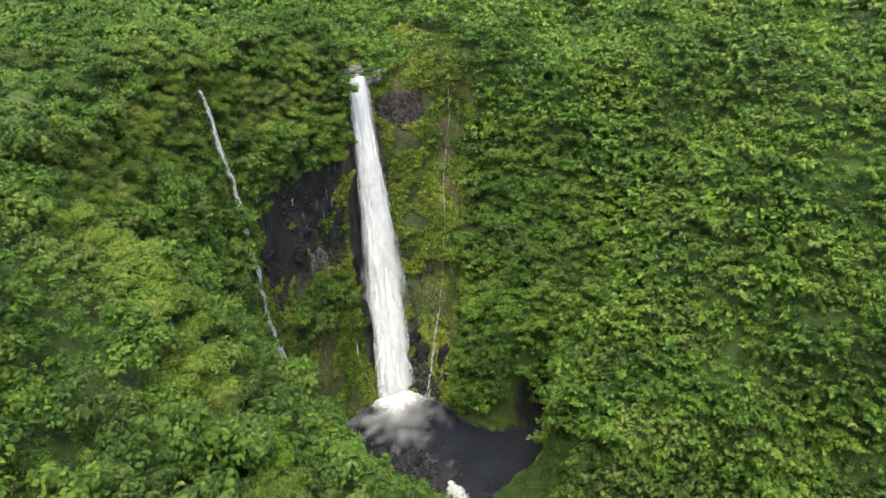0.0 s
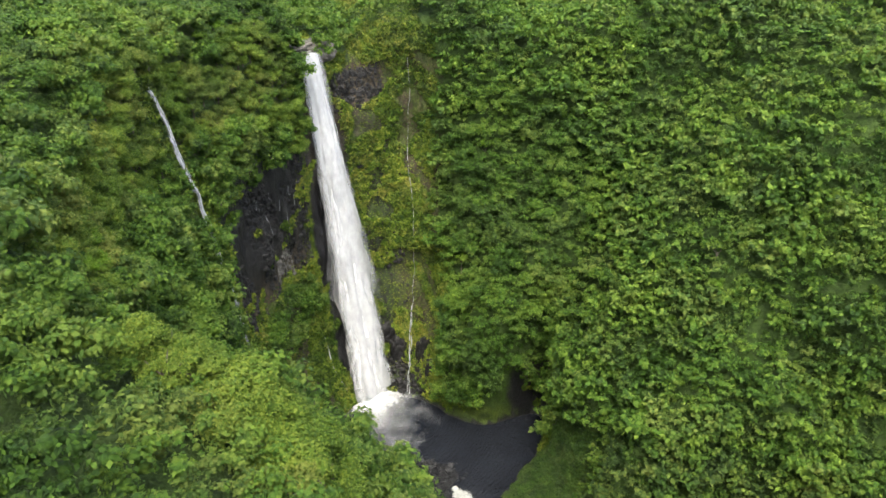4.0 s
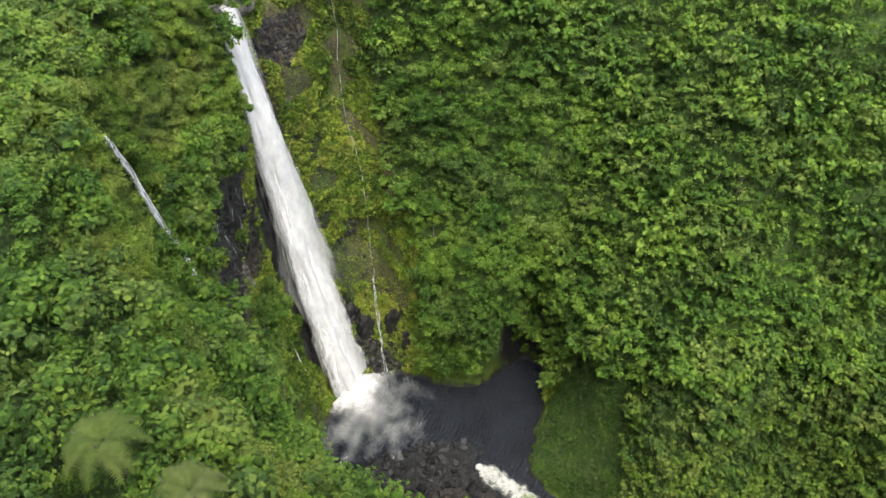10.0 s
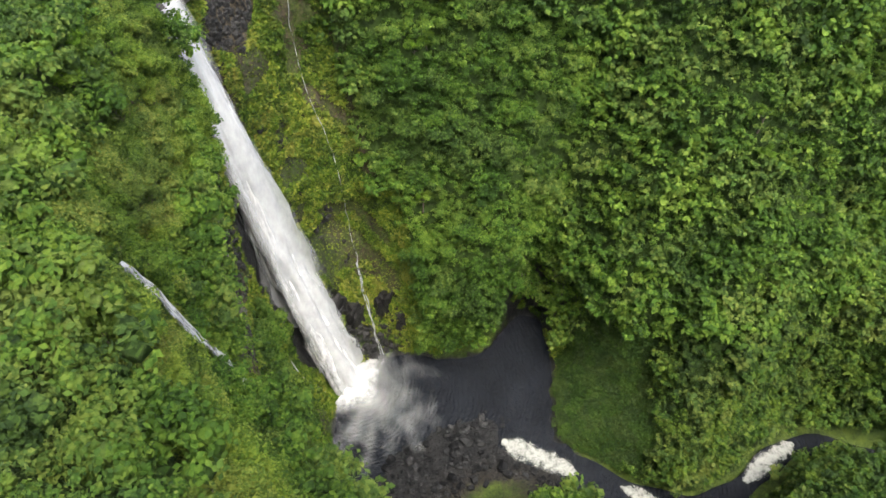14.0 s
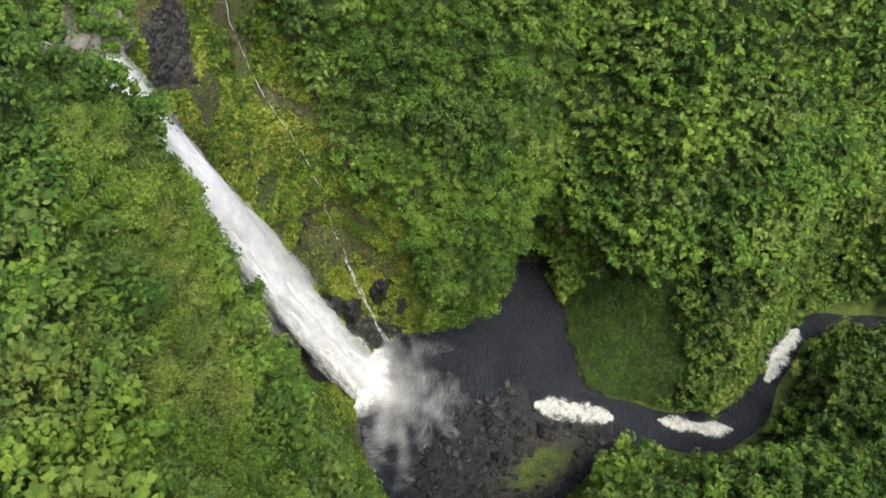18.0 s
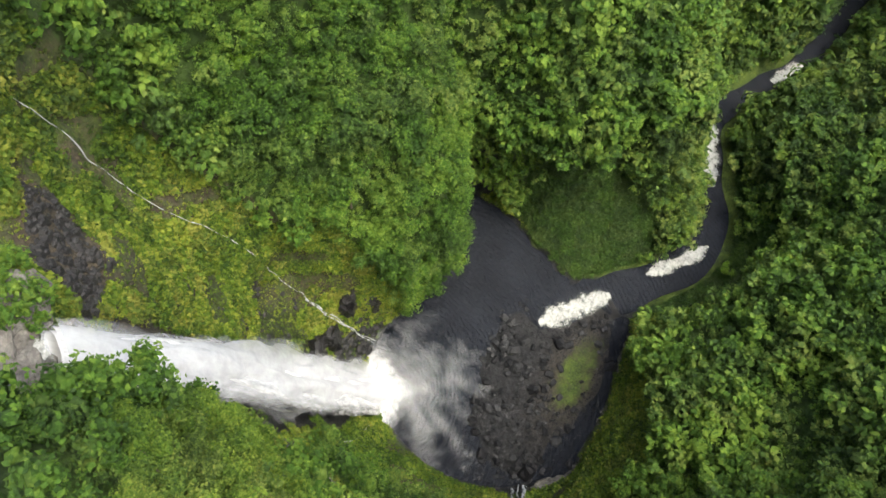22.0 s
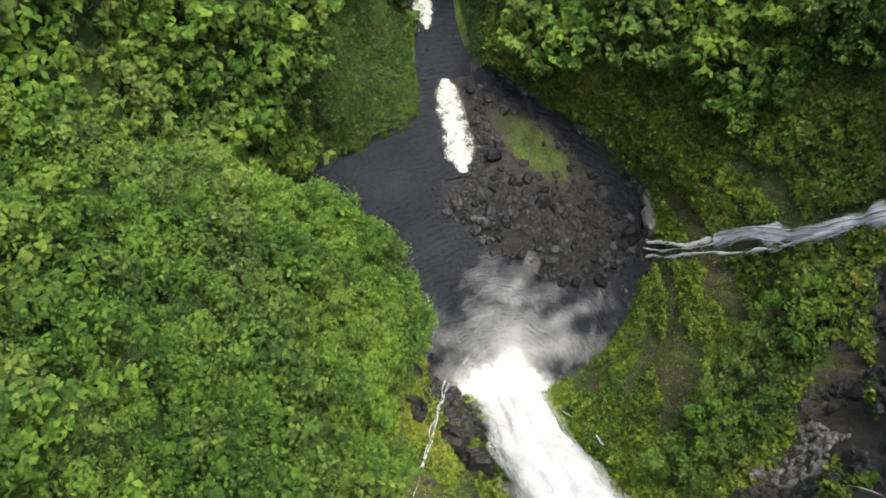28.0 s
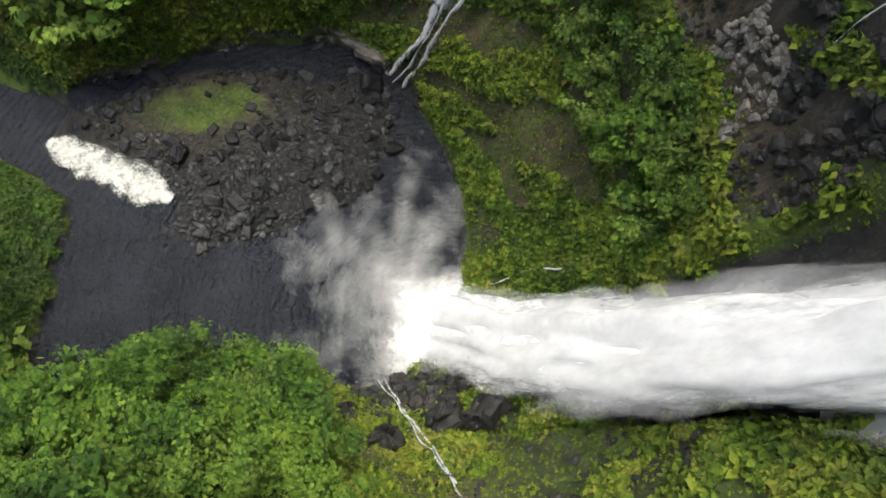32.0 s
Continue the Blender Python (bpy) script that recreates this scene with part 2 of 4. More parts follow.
RILL = white_water("rivulet_water", (0.26, 0.27, 0.28), (0.46, 0.47, 0.48), (1.5, (1, 1, 0.13)), 3.0, (0.5, 2.6))
FOAM = white_water("rapids_foam", (0.17, 0.18, 0.17), (0.42, 0.42, 0.39), (0.75, (1, 1, 1)), 2.2, (0.25, 1.5))

# ---------------------------------------------------------------- plan of the gorge
# Profiles round the plunge pool: heading in degrees from east, then (distance, height) pairs from the shore outwards.
CX, CY = 10.0, -8.0
PROFILES = {
    2: ((26.5, 0), (35, 9), (39, 33), (52, 46), (64, 58), (90, 68)),
    8: ((29, 0), (36, 8), (39, 34), (50, 50), (66, 69), (92, 83)),
    14: ((31, 0), (36, 5), (38.5, 32), (50, 55), (72, 84), (95, 100)),
    24: ((35, 0), (37, 4), (39, 32), (52, 62), (75, 95), (95, 108)),
    33: ((39.5, 0), (41, 5), (42, 34), (50, 57), (66, 79), (88, 108)),
    40: ((38, 0), (40, 6), (41.5, 36), (48, 55), (66, 82), (86, 110)),
    47: ((24, 0), (25.2, 14), (26.5, 35), (38, 53), (60, 82), (84, 110)),
    54: ((21, 0), (22.2, 17), (24, 35), (36, 49), (60, 83), (75, 106)),
    66: ((20, 0), (21.8, 18), (25, 34), (36, 51), (52, 80), (63, 104)),
    80: ((20, 0), (22.5, 13), (26.5, 29), (35, 47), (51, 73), (58, 96)),
    86: ((21, 0), (24, 15), (29, 31), (41, 53), (55, 78), (61, 100)),
    94: ((23, 0), (30, 23), (38, 39), (49, 60), (56, 79), (63, 108)),
    103: ((24.5, 0), (34, 14), (42, 34), (47, 51), (58, 74), (61.5, 104)),
    110: ((26.5, 0), (36, 16), (43, 32), (50, 54), (55.5, 76), (60, 104)),
    119: ((27.5, 0), (36, 15), (45, 40), (48.5, 64), (51, 88), (56, 98)),
    128: ((29, 0), (37, 13), (44.5, 38), (48.5, 64), (50.5, 96), (55, 102)),
    135: ((30, 0), (37, 12), (43.5, 30), (48.5, 60), (50.5, 90), (52, 101)),
    142: ((29, 0), (37.5, 17), (42.5, 40), (44.5, 68), (45.5, 97), (53, 108)),
    147: ((28.5, 0), (38, 19), (41, 42), (42, 68), (43, 97), (49, 112)),
    155: ((28.5, 0), (37.5, 22), (40.5, 48), (41, 74), (42, 97), (45.5, 110)),
    165: ((29, 0), (36, 26), (39.5, 48), (40, 74), (41.5, 97), (45, 110)),
    175: ((29.5, 0), (35.5, 25), (37.5, 58), (39.5, 90), (43.5, 105), (48, 113)),
    182: ((29.8, 0), (36, 26), (38, 58), (40.2, 92), (44, 105), (50, 114)),
    195: ((30, 0), (36.5, 25), (39.5, 58), (43.5, 94), (51, 113), (59, 120)),
    204: ((30.5, 0), (37, 24), (41, 55), (44.5, 91), (50.5, 115), (60, 121)),
    214: ((30.5, 0), (34, 13), (42, 47), (48.5, 90), (54.5, 115), (63, 122)),
    222: ((31, 0), (34.5, 13), (44, 45), (52.5, 92), (57.5, 113), (67, 122)),
    228: ((31.3, 0), (33.5, 13), (43, 42), (55, 94), (60.5, 112), (69, 123)),
    235: ((31, 0), (33, 14), (38, 23), (46, 42), (59, 100), (68, 117)),
    243: ((29.5, 0), (31.5, 14), (36, 24), (48, 42), (65, 98), (76, 121)),
    252: ((28.5, 0), (30.2, 14), (35, 24), (50, 42), (71, 99), (83, 122)),
    262: ((28, 0), (31, 14), (38, 28), (54, 39), (77, 85), (98, 125)),
    270: ((28, 0), (31, 13), (40, 28), (54, 38), (77, 81), (98, 120.5)),
    277: ((28, 0), (31.5, 13), (40, 26), (52, 37), (79, 79), (100, 115.5)),
    286: ((28, 0), (31.5, 13), (40, 21), (52, 33), (85, 67), (118, 109.5)),
    292: ((29, 0), (31.5, 12), (42, 21), (54, 32), (90, 58), (135, 107)),
    300: ((31, 0), (34, 8), (45, 18), (59, 29), (88, 43), (135, 76)),
    311: ((34, 0), (42, 4), (50, 14), (58, 22), (88, 34), (135, 60)),
    321: ((31, 0), (40, 2), (60, 4), (76, 16), (100, 22), (135, 34)),
    330: ((26, 0), (34, 2.5), (44, 5), (60, 7), (80, 3), (130, 0)),
    338: ((24, 0), (36, 6), (45, 11), (52, 20), (75, 9), (113, 5)),
    345: ((24, 0), (38, 8), (48, 16), (52.5, 31), (58, 40), (95, 13)),
    356: ((26, 0), (36, 10), (40, 30), (53, 43), (78, 52), (98, 28)),
}
STREAM = ((19, -15, 0.0), (26.5, -21.5, -0.8), (33, -28, -1.8), (39, -34.5, -2.6), (46, -41, -3.4), (55, -46, -4.6), (66, -45.5, -6.5), (76, -42, -8), (90, -38, -11), (102, -41, -13), (118, -53, -17), (130, -60, -19), (165, -70, -26))


def smooth_noise(x, y, size, seed):
    """Value noise in numpy, about -1 to 1."""
    x, y = np.asarray(x, float) / size, np.asarray(y, float) / size
    i, j = np.floor(x), np.floor(y)
    u, v = x - i, y - j
    u, v = u * u * (3 - 2 * u), v * v * (3 - 2 * v)

    def corner(a, b):
        h = np.sin(a * 127.1 + b * 311.7 + seed * 74.7) * 43758.5453
        return 2 * (h - np.floor(h)) - 1

    return (corner(i, j) * (1 - u) + corner(i + 1, j) * u) * (1 - v) + (corner(i, j + 1) * (1 - u) + corner(i + 1, j + 1) * u) * v


def profile_table():
    """Headings and, for each, eleven (distance, height) knots from the pool's middle to far country."""
    heads, rows = [], []
    for head in sorted(PROFILES):
        knots = PROFILES[head]
        shore = knots[0][0]
        far = max(150.0, knots[-1][0] + 40)
        rise = max(knots[-1][1] + 14, 20)
        rows.append([(0, -2.5), (shore - 6, -2.2), (shore - 0.4, -0.5), (shore + 0.2, 0.5), *knots[1:], (far, rise), (420, rise + 50), (1600, rise + 160)])
        heads.append(head)
    return np.array(heads, float), np.array(rows, float)


HEADS, KNOTS = profile_table()


def knots_at(head):
    """The knots at a heading in degrees (arrays allowed), eased between the tabled headings."""
    head = np.atleast_1d(np.asarray(head, float)) % 360
    hs = np.r_[HEADS[-1] - 360, HEADS, HEADS[0] + 360]
    ks = np.concatenate([KNOTS[-1:], KNOTS, KNOTS[:1]])
    n = np.clip(np.searchsorted(hs, head, side="right") - 1, 0, len(hs) - 2)
    u = (head - hs[n]) / (hs[n + 1] - hs[n])
    u = u * u * (3 - 2 * u) * 0.5 + u * 0.5
    return ks[n] * (1 - u)[:, None, None] + ks[n + 1] * u[:, None, None]


def stream_gap(x, y):
    """Distance to the outflow stream and its water level there."""
    best, level = np.full(np.shape(x), 1e9), np.zeros(np.shape(x))
    for a, b in zip(STREAM, STREAM[1:]):
        dx, dy = b[0] - a[0], b[1] - a[1]
        t = np.clip(((x - a[0]) * dx + (y - a[1]) * dy) / (dx * dx + dy * dy), 0, 1)
        d = np.hypot(x - a[0] - t * dx, y - a[1] - t * dy)
        level = np.where(d < best, a[2] + t * (b[2] - a[2]), level)
        best = np.minimum(best, d)
    return best, level


def oval(x, y, cx, cy, long, wide, turn):
    """How far out a point lies in a turned oval: 0 in its middle, 1 on its rim."""
    c, s = math.cos(radians(turn)), math.sin(radians(turn))
    u, v = (x - cx) * c + (y - cy) * s, -(x - cx) * s + (y - cy) * c
    return np.sqrt((u / long) ** 2 + (v / wide) ** 2)


def moss_flat(x, y):
    """1 in the middle of the mossy flat beside the boulders, falling off to 0."""
    return np.exp(-1.1 * oval(x, y, 12, -27.0, 13, 5.5, -8) ** 2)


def bar_height(x, y):
    """The low bar of boulders in the pool and the flat behind it."""
    e = np.minimum(oval(x, y, 3, -17.5, 18, 9.5, 14), oval(x, y, 11, -26, 15, 7, -8)) + 0.14 * smooth_noise(x, y, 5, 3)
    return np.clip((1.05 - e) * 4.2, -3, 1.0)


def relief(x, y, z, r, shore):
    """Height after the stream's cut, the boulder bar and uneven ground."""
    gap, level = stream_gap(x, y)
    away = np.clip((r - shore) / 10, 0, 1)
    z = z + away * (1.6 * smooth_noise(x, y, 17, 1) + 0.8 * smooth_noise(x, y, 7, 2)) + np.clip((r - 110) / 100, 0, 1) * 12 * smooth_noise(x, y, 70, 5)
    over = np.maximum(0, gap - 4.2)
    cut = level - 0.8 + 0.8 * over + 0.11 * over**2
    z = np.where(r > shore - 2, np.minimum(z, np.maximum(cut, level - 0.8)), z)
    bar = bar_height(x, y) - 0.25
    return np.where(r < shore, np.maximum(z, np.minimum(bar, 0.9)), z)


def ground_point(head, along):
    """Points of the ground: heading in degrees and a run 0..1 along the profile's length from middle (0) to 330 m out (1)."""
    k = knots_at(head)
    step = np.hypot(np.diff(k[:, :, 0]), np.diff(k[:, :, 1]) * 1.0)
    run = np.concatenate([np.zeros((len(k), 1)), np.cumsum(step, 1)], 1)
    s = np.atleast_1d(along) * run[:, -2]
    r, z = np.zeros(len(k)), np.zeros(len(k))
    for n in range(k.shape[1] - 1):
        inside = (s >= run[:, n]) & (s <= run[:, n + 1] + 1e-9)
        t = (s - run[:, n]) / np.maximum(step[:, n], 1e-9)
        r = np.where(inside, k[:, n, 0] + t * (k[:, n + 1, 0] - k[:, n, 0]), r)
        z = np.where(inside, k[:, n, 1] + t * (k[:, n + 1, 1] - k[:, n, 1]), z)
    return r, z, k[:, 3, 0]


def ground_height(x, y):
    """Height of the ground under a point."""
    x, y = np.atleast_1d(np.asarray(x, float)), np.atleast_1d(np.asarray(y, float))
    r, head = np.hypot(x - CX, y - CY), np.degrees(np.arctan2(y - CY, x - CX))
    k = knots_at(head)
    z = np.zeros(len(x))
    for n in range(k.shape[1] - 1):
        inside = (r >= k[:, n, 0]) & (r <= k[:, n + 1, 0])
        t = (r - k[:, n, 0]) / np.maximum(k[:, n + 1, 0] - k[:, n, 0], 1e-9)
        z = np.where(inside, k[:, n, 1] + t * (k[:, n + 1, 1] - k[:, n, 1]), z)
    return relief(x, y, z, r, k[:, 3, 0])


def wall_wobble(head, r, z, shore):
    """How far the wall bulges or recedes, in ledges and ribs."""
    wob = np.clip((r - shore) / 6, 0, 1) * np.clip((140 - r) / 20, 0, 1)
    return wob * (1.3 * smooth_noise(head * 0.55, z, 9, 11) + 0.6 * smooth_noise(head * 0.55, z, 3.2, 12) + 0.5 * smooth_noise(head * 1.1, z * 0.3, 2.2, 13))


def surface_at(head, height):
    """The point of the built wall at a heading where its profile passes a height."""
    along = np.linspace(0.03, 0.7, 700)
    heads = np.full(700, float(head))
    r, z, shore = ground_point(heads, along)
    n = int(np.argmin(np.abs(z - height) + 100 * (r < shore - 1)))
    rr = r[n] + wall_wobble(heads[n : n + 1], r[n : n + 1], z[n : n + 1], shore[n : n + 1])
    x, y = CX + rr * math.cos(radians(head)), CY + rr * math.sin(radians(head))
    return np.array([x[0], y[0], relief(x, y, z[n : n + 1], r[n : n + 1], shore[n : n + 1])[0]])


# ---------------------------------------------------------------- mesh helpers
def mesh_from(name, verts, quads, material, smooth=False, attributes=()):
    """A mesh from arrays of vertices and four-cornered faces."""
    verts, quads = np.asarray(verts, np.float32), np.asarray(quads, np.int32)
    me = bpy.data.meshes.new(name)
    me.vertices.add(len(verts))
    me.vertices.foreach_set("co", verts.ravel())
    me.loops.add(quads.size)
    me.loops.foreach_set("vertex_index", quads.ravel())
    me.polygons.add(len(quads))
    me.polygons.foreach_set("loop_start", np.arange(0, quads.size, 4, dtype=np.int32))
    me.polygons.foreach_set("loop_total", np.full(len(quads), 4, np.int32))
    me.polygons.foreach_set("use_smooth", np.full(len(quads), smooth))
    for key, values in attributes:
        me.attributes.new(key, "FLOAT", "POINT").data.foreach_set("value", np.asarray(values, np.float32))
    me.materials.append(material)
    me.update()
    me.validate()
    return me


def part(name, mesh, parent, label=""):
    ob = new(name, mesh)
    ob.parent = parent
    if label:
        ob["label"] = label
    return ob


def grid_quads(rows, cols, wrap=False):
    i, j = np.meshgrid(np.arange(rows - 1), np.arange(cols if wrap else cols - 1), indexing="ij")
    k = (j + 1) % cols
    return np.stack([i * cols + j, i * cols + k, (i + 1) * cols + k, (i + 1) * cols + j], -1).reshape(-1, 4)


def blob(seg, seed, rough):
    """A lumpy ball of four-cornered faces, about radius one."""
    lin = np.linspace(-1, 1, seg + 1)
    u, v = [a.ravel() for a in np.meshgrid(lin, lin)]
    verts, quads = [], []
    base = grid_quads(seg + 1, seg + 1)
    for n, (axis, sign) in enumerate(((0, 1), (0, -1), (1, 1), (1, -1), (2, 1), (2, -1))):
        p = np.zeros((len(u), 3))
        p[:, axis], p[:, (axis + 1) % 3], p[:, (axis + 2) % 3] = sign, u * sign, v
        quads.append(base + n * len(u))
        verts.append(p)
    p = np.concatenate(verts)
    p /= np.linalg.norm(p, axis=1)[:, None]
    base = np.concatenate(quads)
    _, first, back = np.unique(np.round(p, 4) + 0.0, axis=0, return_index=True, return_inverse=True)
    p, base = p[first], back.reshape(-1)[base]
    p *= (1 + rough * smooth_noise(p[:, 0] * 3 + p[:, 2] * 1.7, p[:, 1] * 3 - p[:, 2] * 2.3, 1.0, seed))[:, None]
    return p, base


# ---------------------------------------------------------------- ground
def bareness(x, y, z, head, r, shore):
    """How bare and how wet the ground is, by place; wet also carries the shade painted into the inlet."""
    head = head % 360
    near = lambda a, b, soft: np.clip((head - a) / soft, 0, 1) * np.clip((b - head) / soft, 0, 1)  # noqa: E731
    low = lambda a, b: np.clip((b - z) / (b - a), 0, 1)  # noqa: E731
    wall = np.clip((r - shore + 1) / 2, 0, 1)
    bare = 0.55 * near(90, 128, 6) * low(95, 112)
    bare = np.maximum(bare, 0.96 * near(109, 129, 4) * low(94, 97) * np.clip((z - 84) / 3, 0, 1))
    bare = np.maximum(bare, 0.62 * near(94, 128, 6) * low(22, 34))
    bare = np.maximum(bare, 0.85 * near(122, 147, 5) * low(90, 98))
    bare = np.maximum(bare, 0.93 * near(143, 204, 7) * low(82, 90) * np.clip((z - 44) / 8, 0, 1))
    bare = np.maximum(bare, 0.58 * near(150, 236, 8) * low(40, 56))
    bare = np.maximum(bare, 0.6 * low(0.8, 3.0) * (r < shore + 4))
    # inlet walls: bared so that their painted shade shows
    bare = np.maximum(bare, 0.95 * near(18, 47, 4) * low(16, 26))
    moss = moss_flat(x, y)
    # last term, 10 to 50 degrees: inlet shade put in as near-black rock
    wet = np.maximum(np.maximum(near(109, 150, 4) * low(60, 97), 0.95 * near(143, 208, 7) * np.clip((z - 50) / 12, 0, 1)), np.maximum(low(2, 9) * (r < shore + 6), near(10, 50, 5) * low(20, 32)))
    return np.where(r < shore, 1.0 - 0.66 * moss, bare * wall), wet * (1 - 0.7 * moss * (r < shore))


def wooded(p, head, r, shore):
    """Where trees stand."""
    z = p[:, 2]
    gap, level = stream_gap(p[:, 0], p[:, 1])
    inside = lambda a, b: (head > a) & (head < b)  # noqa: E731
    ok = (r > shore + 0.5) & (z > level + 1.5) & (gap > np.where(level < -6, 2.6, 5.5))
    ok &= ~(inside(87, 121) & (z < 106 + 4 * smooth_noise(p[:, 0], p[:, 1], 8, 7)) & ~(inside(87, 97) & (z > 45)))
    ok &= ~(inside(119, 141) & (z < 99))
    ok &= ~(inside(129, 141) & (r < 62))
    ok &= ~(inside(131, 137) & (r < 78))
    belt = inside(149, 192) & (z > 32) & (z < 44 + 3 * smooth_noise(p[:, 0], p[:, 1], 6, 9))
    ok &= ~(inside(215, 285) & (z < 25 - 0.7 * np.clip(head - 262, 0, 23) + 3 * smooth_noise(p[:, 0], p[:, 1], 6, 10)))
    ok &= belt | ~(inside(139, 240) & (z < 80 - 0.95 * np.clip(head - 200, 0, 40) + 6 * smooth_noise(p[:, 0], p[:, 1], 7, 8)))
    ok &= ~(inside(196, 216) & (np.abs(head - 207.5) < 5.0) & (r < 53))
    ok &= ~(inside(240, 318) & (z < 9))
    ok &= ~((inside(326, 360) | (head < 12)) & (r < 46) & (z < 26))
    ok &= ~(inside(12, 45) & (z < 8))
    ok &= ~(inside(48, 87) & (z < 6))
    return ok


def build_ground():
    heads = np.linspace(0, 360, 361)[:-1]
    along = np.concatenate([np.linspace(0, 0.06, 12)[:-1], np.linspace(0.06, 0.62, 130), np.linspace(0.62, 1.0, 26)[1:]])
    hh, aa = np.meshgrid(heads, along)
    hh, aa = hh.ravel(), aa.ravel()
    r, z, shore = ground_point(hh, aa)
    extra_r = np.concatenate([np.full(len(heads), v) for v in (500, 800, 1600, 4000)])
    eh = np.tile(heads, 4)
    ez = np.concatenate([np.full(len(heads), v) for v in (165, 200, 280, 300)]) + 20 * np.sin(np.radians(eh * 3))
    rr = r + wall_wobble(hh, r, z, shore)
    x, y = CX + rr * np.cos(np.radians(hh)), CY + rr * np.sin(np.radians(hh))
    z = relief(x, y, z, r, shore)
    bare, wet = bareness(x, y, z, hh, r, shore)
    x = np.r_[x, CX + extra_r * np.cos(np.radians(eh))]
    y = np.r_[y, CY + extra_r * np.sin(np.radians(eh))]
    verts = np.stack([x, y, np.r_[z, ez]], 1)
    quads = grid_quads(len(along) + 4, len(heads), wrap=True)
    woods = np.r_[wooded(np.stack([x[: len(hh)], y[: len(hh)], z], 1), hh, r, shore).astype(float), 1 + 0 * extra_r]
    bare, wet = np.r_[bare, 0 * extra_r], np.r_[wet, 0 * extra_r]
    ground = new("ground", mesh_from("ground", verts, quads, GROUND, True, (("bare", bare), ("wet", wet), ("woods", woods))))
    tagged(ground, "steep mossy gorge walls of dark rock and soil round a pool", "ground", kind="structure")
    return verts[: len(hh)], grid_quads(len(along), len(heads), wrap=True), hh, r, shore


GV, GQ, GHEAD, GR, GSHORE = build_ground()


# ---------------------------------------------------------------- water
def pool_and_stream():
    heads = np.arange(0, 360, 3.0)
    shore = knots_at(heads)[:, 3, 0] + 2.5
    rings = np.linspace(0, 1, 14)
    verts = np.concatenate([np.stack([CX + s * shore * np.cos(np.radians(heads)), CY + s * shore * np.sin(np.radians(heads)), np.zeros(len(heads))], 1) for s in rings])
    gap, level = stream_gap(verts[:, 0], verts[:, 1])
    verts[:, 2] = np.where(gap < 6, np.minimum(0, level + 0.25), 0)
    pool = new("plunge_pool", mesh_from("plunge_pool", verts, grid_quads(len(rings), len(heads), wrap=True), POOL, True))
    tagged(pool, "dark rippled plunge pool water below the falls", "water", kind="structure")
    line = path_line(STREAM, 60)
    stream = new("stream", ribbon_mesh("stream", line, np.interp(line[:, 0], (56, 70), (4.6, 2.8)) + 0.5 * np.sin(np.arange(60)), POOL, (0, 0, 1), 0.25, cols=7))
    tagged(stream, "dark stream running out of the pool between banks", "water", kind="structure")


def path_line(points, count):
    """Evenly spaced points along a bent line, softened."""
    p = np.array(points, float)
    for _ in range(2):
        p = np.concatenate([p[:1], *[np.stack([0.75 * a + 0.25 * b, 0.25 * a + 0.75 * b]) for a, b in zip(p, p[1:])], p[-1:]])
    run = np.r_[0, np.cumsum(np.linalg.norm(np.diff(p, axis=0), axis=1))]
    s = np.linspace(0, run[-1], count)
    return np.stack([np.interp(s, run, p[:, n]) for n in range(3)], 1)


def ribbon_mesh(name, line, width, material, out, lift, cols=5, seed=1, rough=0.0):
    """A strip of water along a line. out: the way its face looks; lift: how far it stands proud of the line."""
    line = np.asarray(line, float)
    width = np.broadcast_to(np.asarray(width, float), (len(line),))
    ahead = np.gradient(line, axis=0)
    out = np.broadcast_to(np.asarray(out, float), line.shape)
    side = np.cross(ahead, out)
    side /= np.maximum(np.linalg.norm(side, axis=1), 1e-6)[:, None]
    u = np.linspace(-1, 1, cols)
    verts = line[:, None] + side[:, None] * (u[None, :, None] * width[:, None, None]) + out[:, None] * (lift * (1.15 - 0.5 * u**2))[None, :, None]
    thick = np.broadcast_to(1.05 - 0.75 * np.abs(u) ** 2, (len(line), cols)).copy()
    thick *= np.clip(np.minimum(np.arange(len(line)), np.arange(len(line))[::-1]) / 2.0 + 0.5, 0, 1)[:, None]
    verts = verts.reshape(-1, 3)
    if rough:
        verts += out.repeat(cols, 0) * (rough * smooth_noise(verts[:, 0] + verts[:, 2], verts[:, 1] - 0.6 * verts[:, 2], 1.1, seed))[:, None]
    return mesh_from(name, verts, grid_quads(len(line), cols), material, True, (("thick", thick.ravel()),))


pool_and_stream()

LIP, BASE = np.array([-25.3, 27.6, 102.0]), np.array([-9.6, 12.2, 0.0])
FALL_LINE = ((0, -9.6, 12.2), (6, -11.0, 14.2), (20, -14.2, 18.8), (40, -17.6, 22.9), (60, -20.0, 25.0), (80, -22.4, 26.6), (96, -24.4, 27.3), (102, -25.3, 27.6))


def fall_axis(z):
    """The middle of the main fall at a height, sliding out from the lip, and how far down it is, 0 to 1."""
    high, x, y = np.array(FALL_LINE).T
    return np.stack([np.interp(z, high, x), np.interp(z, high, y)], 1), np.clip(1 - z / LIP[2], 0, 1) ** 0.75


